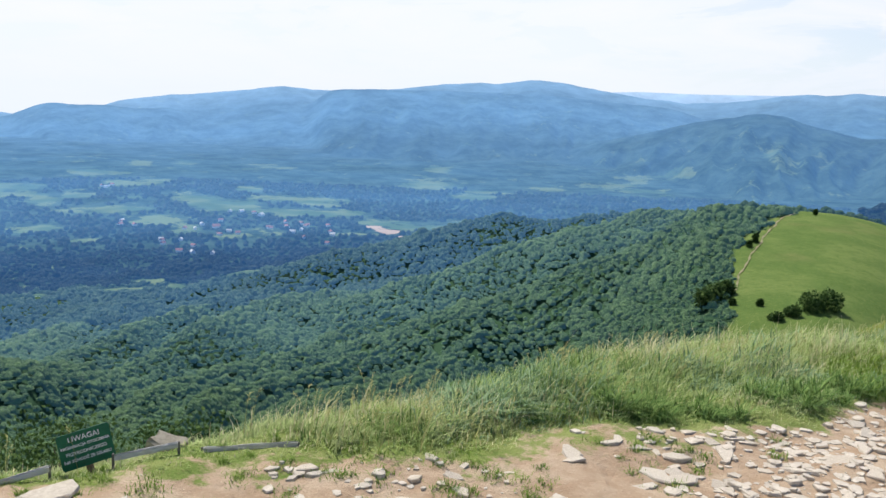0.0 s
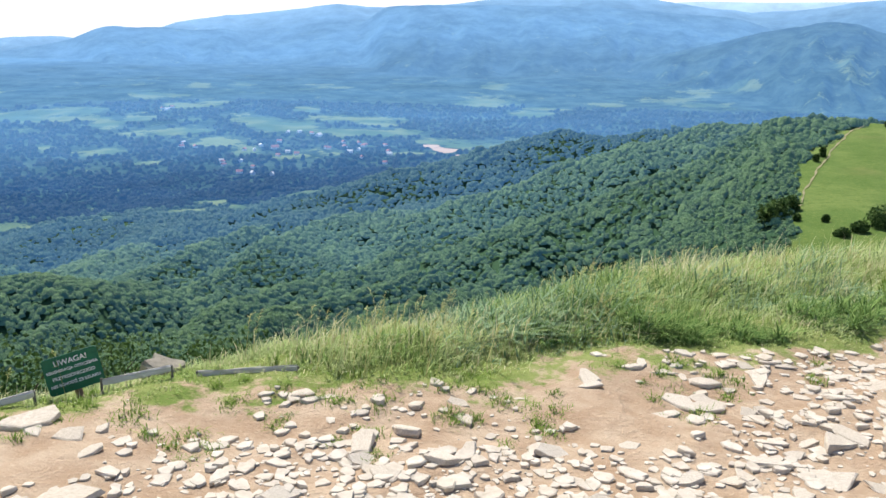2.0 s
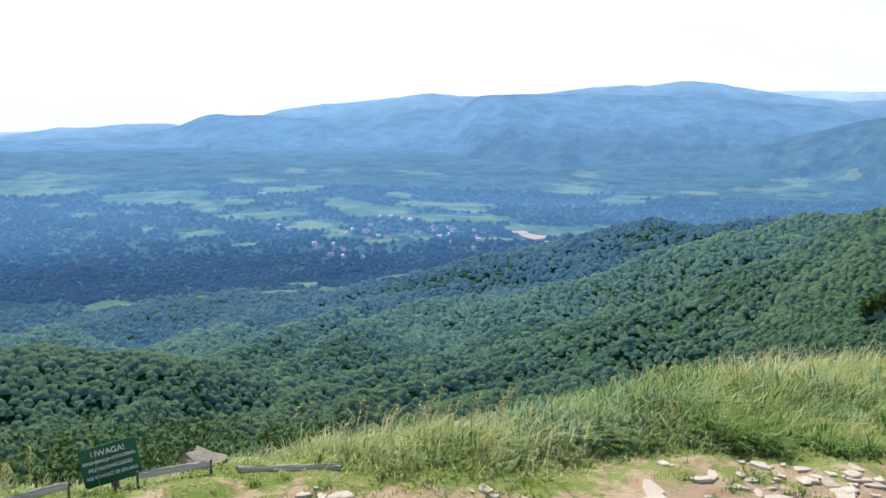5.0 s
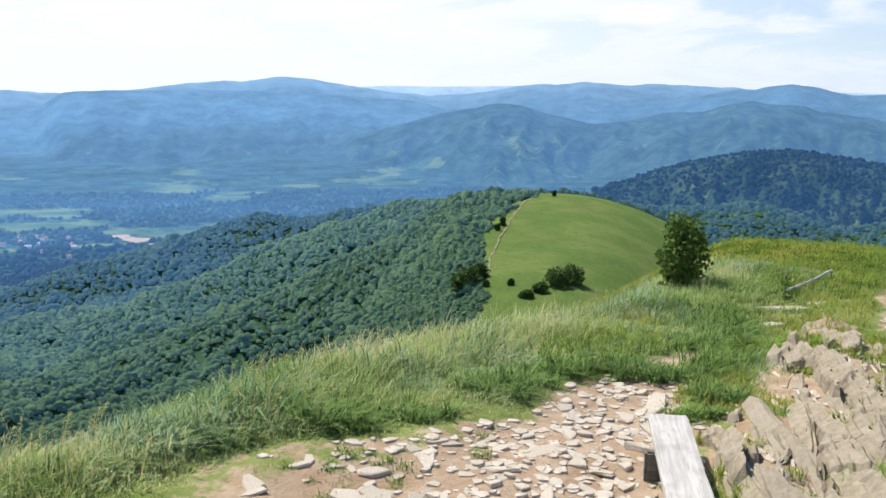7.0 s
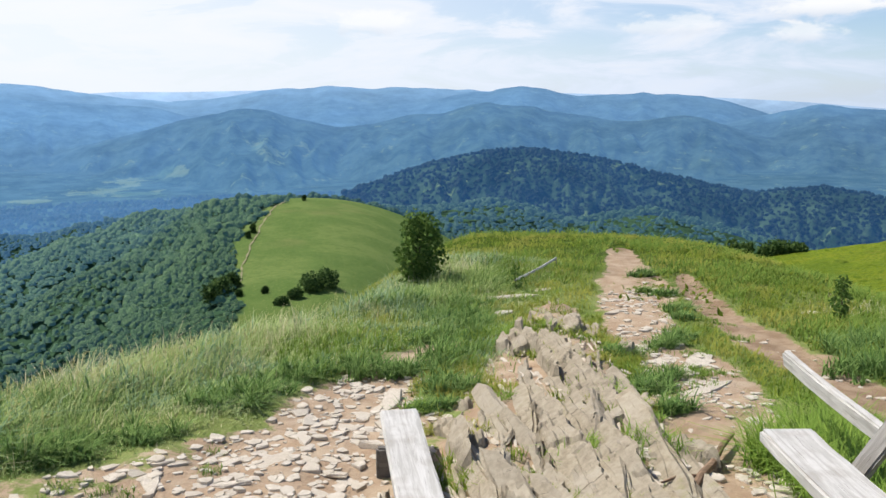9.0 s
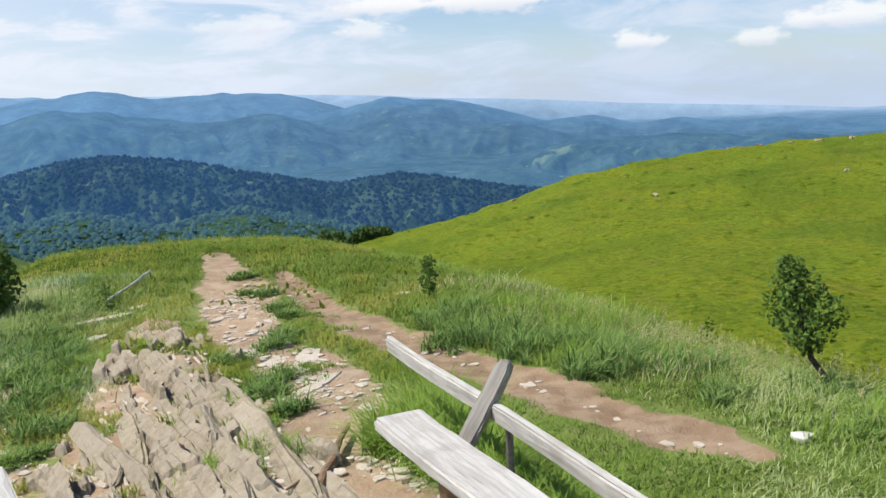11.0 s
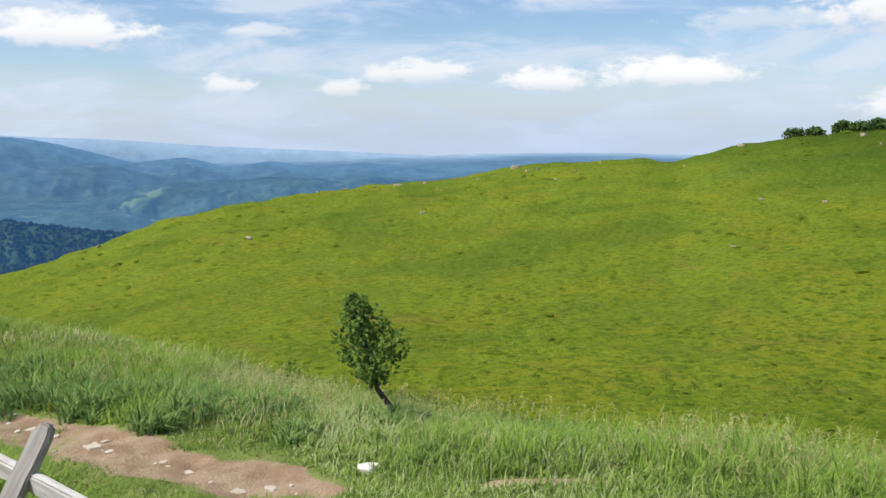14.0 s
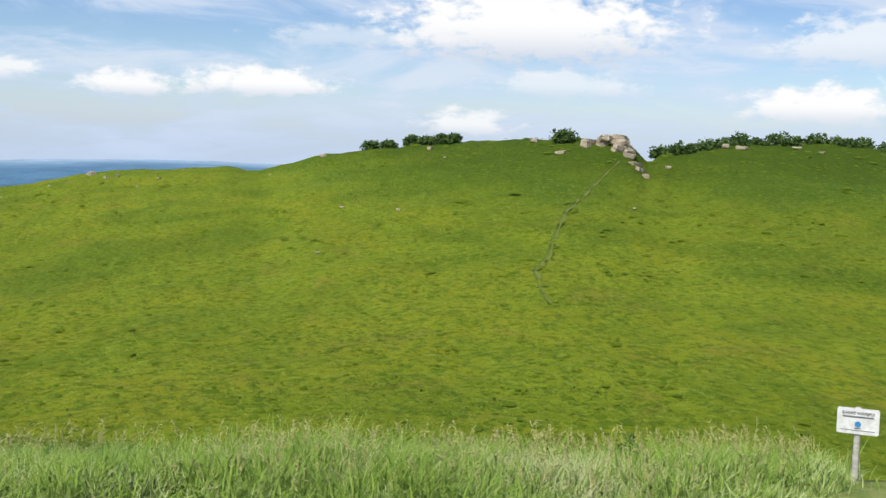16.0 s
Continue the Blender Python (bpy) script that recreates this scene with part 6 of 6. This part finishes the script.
def bedrock(root, inv):
    """Bedded rock in broken ledges along the ridge: steps with sharp edges and open cracks."""
    d = radians(62)
    s, q = np.meshgrid(np.arange(-2.3, 2.6, 0.024), np.arange(-1.0, 1.0, 0.013), indexing="ij")
    x = 3.5 + math.cos(d) * s + math.sin(d) * q
    y = 4.05 + math.sin(d) * s - math.cos(d) * q
    bed = (q + 0.07 * fbm(s * 0.9, q * 1.4, 601, 3)) / 0.20 + 1.2 * value_noise(q * 2.0, s * 0.35, 605)
    layer = np.floor(bed)
    saw = bed - layer
    piece = np.floor(s / 0.8 + 7.3 * value_noise(layer * 1.7 + 0.5, layer * 0, 607) + 0.9 * fbm(s * 2.5, q * 5, 609, 3))
    rise = value_noise(layer * 3.1 + 0.3, piece * 2.7 + 0.6, 611) * 2
    crack = np.minimum(sm(saw, 0.0, 0.10), 1)
    thin = bed * 4.3 + 1.5 * value_noise(s * 0.8, bed * 2, 621)
    leaf_ = np.floor(thin)
    chip = value_noise(leaf_ * 2.3 + 0.4, np.floor(s / 0.22 + 5 * value_noise(leaf_ + 0.5, leaf_ * 0, 623)) * 1.9 + 0.2, 625)
    h = 0.10 * saw + 0.07 * rise - 0.05 * (1 - crack) + 0.03 * chip + 0.016 * (thin - leaf_) + 0.04 * fbm(s * 2.5, q * 6, 613, 4)
    keep = sm(crag_mask(x, y) - 0.46 - 0.22 * sm(s, 0.2, 1.5) + 2.3 * fbm(s * 1.3, q * 3.2, 543, 3), -0.04, 0.14)
    z = terrain(x, y) - 0.06 + keep * (0.06 + h)
    w = 0.012 * keep
    x = x + w * fbm(s * 20, q * 20, 615, 2)
    y = y + w * fbm(s * 20, q * 20, 617, 2)
    co = np.stack([x, y, z], -1).reshape(-1, 3)
    k = np.array(inv)
    co = co @ k[:3, :3].T + k[:3, 3]
    n0, n1 = s.shape
    i, j = np.meshgrid(np.arange(n0 - 1), np.arange(n1 - 1), indexing="ij")
    f = np.stack([i * n1 + j + 1, (i + 1) * n1 + j + 1, (i + 1) * n1 + j, i * n1 + j], -1).reshape(-1, 4)
    f = f[(keep.ravel()[f] > 0.04).any(1)]
    tagged(link_mesh("bedrock", co, f, [M_bed], root), "weathered grey bedrock in layered ledges")


def rock_outcrop():
    x0, y0 = 3.5, 4.0
    root = thing("rock_outcrop", pose(x0, y0, ground_z(x0, y0)), "outcrop of tilted grey sandstone slabs with grass in the cracks", "rock")
    inv = root.matrix_world.inverted()
    rn = random.Random(23)
    n = 0
    bedrock(root, inv)
    while n < 250:
        t = rn.random() ** 1.1
        x, y = 2.3 + 4.2 * t + rn.gauss(0, 0.36), 2.45 + 4.8 * t + rn.gauss(0, 0.36)
        m = float(crag_mask(np.array([x]), np.array([y]))[0])
        if m < 0.04 or fbm(np.array([x * 1.9]), np.array([y * 1.9]), 541)[0] < -0.04 - 0.12 * (t < 0.35):
            continue
        big = n % 7 == 0 and t < 0.5
        w = (rn.uniform(0.20, 0.30) if big else rn.uniform(0.05, 0.12)) * (1.15 - 0.5 * t)
        ob = new("slab", SLABS[n % len(SLABS)])
        ob.parent = root
        # plates run along the strike and dip, their faces turned to the stony path
        ob.matrix_basis = inv @ pose(x, y, ground_z(x, y) + rn.uniform(-0.02, 0.03) - 0.03 * (t > 0.4), 0, 0, 58 + rn.gauss(0, 7)) @ pose(0, 0, 0, -36 + rn.gauss(0, 10), rn.gauss(0, 5), 0) @ Matrix.Diagonal((w * rn.uniform(1.5, 3.0), w * rn.uniform(0.6, 1.1), w * rn.uniform(0.7, 1.3) * (0.55 if t > 0.35 else 0.9), 1))
        n += 1


HILL_STONES = [mesh_of("hill_rock", stone_bm(60 + k, 0.3 + 0.06 * (k % 3), 8, 1.2), M_bed) for k in range(6)]


def hill_rocks():
    rn = random.Random(41)
    for az_, el_, w in ((68.8, -5.4, 0.9), (71.3, -7.4, 0.9), (71.9, -4.95, 0.8), (77.2, -4.5, 0.9), (79.0, -4.4, 0.7), (80.5, -4.3, 1.2), (82.2, -4.2, 0.8), (82.0, -6.05, 0.9), (87.8, -3.3, 1.3), (88.6, -3.5, 0.8), (91.5, -3.5, 0.7), (89.2, -3.4, 0.8),
                        (101.2, -2.0, 1.0), (107.8, -1.4, 1.0), (102.4, -5.1, 0.5), (105.9, -5.2, 0.5), (101.0, -7.9, 0.4), (108.7, -1.9, 0.5), (120.4, -4.65, 0.4), (129.5, -0.7, 0.9), (114.2, -0.75, 1.6), (115.8, -1.45, 1.2), (125.5, -0.75, 1.8), (126.4, -0.8, 1.2),
                        (83.0, -4.6, 0.4), (90.3, -4.0, 0.35), (98.0, -3.2, 0.4), (110.5, -1.6, 0.4), (122.3, -2.1, 1.0), (62.6, -7.4, 0.6), (75.5, -4.65, 0.5), (85.5, -3.95, 0.6), (93.0, -3.0, 0.5), (130.8, -0.9, 0.6)):
        x, y, z, r_ = spot(az_, el_)
        stone(x, y, w * 0.6, rn.uniform(0.8, 1.4), rn.uniform(0, 360), rn.uniform(-12, 12), HILL_STONES[int(w * 100) % 6], "weathered pale rock in the hillside grass", "rocks on the hillside", 1.4, "hill_rock")
    root = thing("crest_crag", pose(*spot(119.3, -1.0)[:3]), "layered grey sandstone crag on the hill crest", "rock")
    inv = root.matrix_world.inverted()
    for k, (az_, el_, w, rise) in enumerate(((117.6, -0.75, 2.2, 0.0), (118.3, -0.7, 2.6, 0.15), (118.9, -0.7, 2.8, 0.3), (119.5, -1.0, 2.2, 0.15), (119.9, -1.35, 1.8, 0.05), (120.3, -1.9, 1.5, 0.0), (120.7, -2.3, 1.3, 0.0), (118.6, -0.75, 2.0, 0.6), (120.9, -2.6, 1.0, 0.0), (119.3, -0.9, 1.8, 0.45))):
        x, y, z, r_ = spot(az_, el_)
        ob = new("block", SLABS[k % len(SLABS)])
        ob.parent = root
        ob.matrix_basis = inv @ pose(x, y, z + rise - 0.1, rn.uniform(-8, 8), rn.uniform(-8, 8), -30 + rn.uniform(-20, 20)) @ Matrix.Diagonal((w * 1.0, w * 1.0, w * 1.9, 1))


rock_outcrop()
hill_rocks()
pebbles()
stones()


def shards():
    """Small broken plates between the slabs of the outcrop, as one mesh."""
    rn = random.Random(77)
    co, fa, k, n = [], [], 0, 0
    while n < 420:
        t = rn.random()
        x, y = 2.2 + 2.9 * t + rn.gauss(0, 0.45), 2.35 + 3.7 * t + rn.gauss(0, 0.45)
        if float(crag_mask(np.array([x]), np.array([y]))[0]) < -0.1:
            continue
        me = SLABS[n % len(SLABS)]
        w = rn.uniform(0.018, 0.045)
        m = pose(x, y, ground_z(x, y) + 0.005, 0, 0, 62 + rn.gauss(0, 14)) @ pose(0, 0, 0, -30 + rn.gauss(0, 15), rn.gauss(0, 8), 0) @ Matrix.Diagonal((w * rn.uniform(1.2, 2.4), w, w, 1))
        co += [tuple(m @ v.co) for v in me.vertices]
        fa += [[i + k for i in p.vertices] for p in me.polygons]
        k += len(me.vertices)
        n += 1
    tagged(link_mesh("rock_shards", co, fa, [M_stone]), "small broken sandstone plates between the slabs", "rock", kind="stuff")


shards()
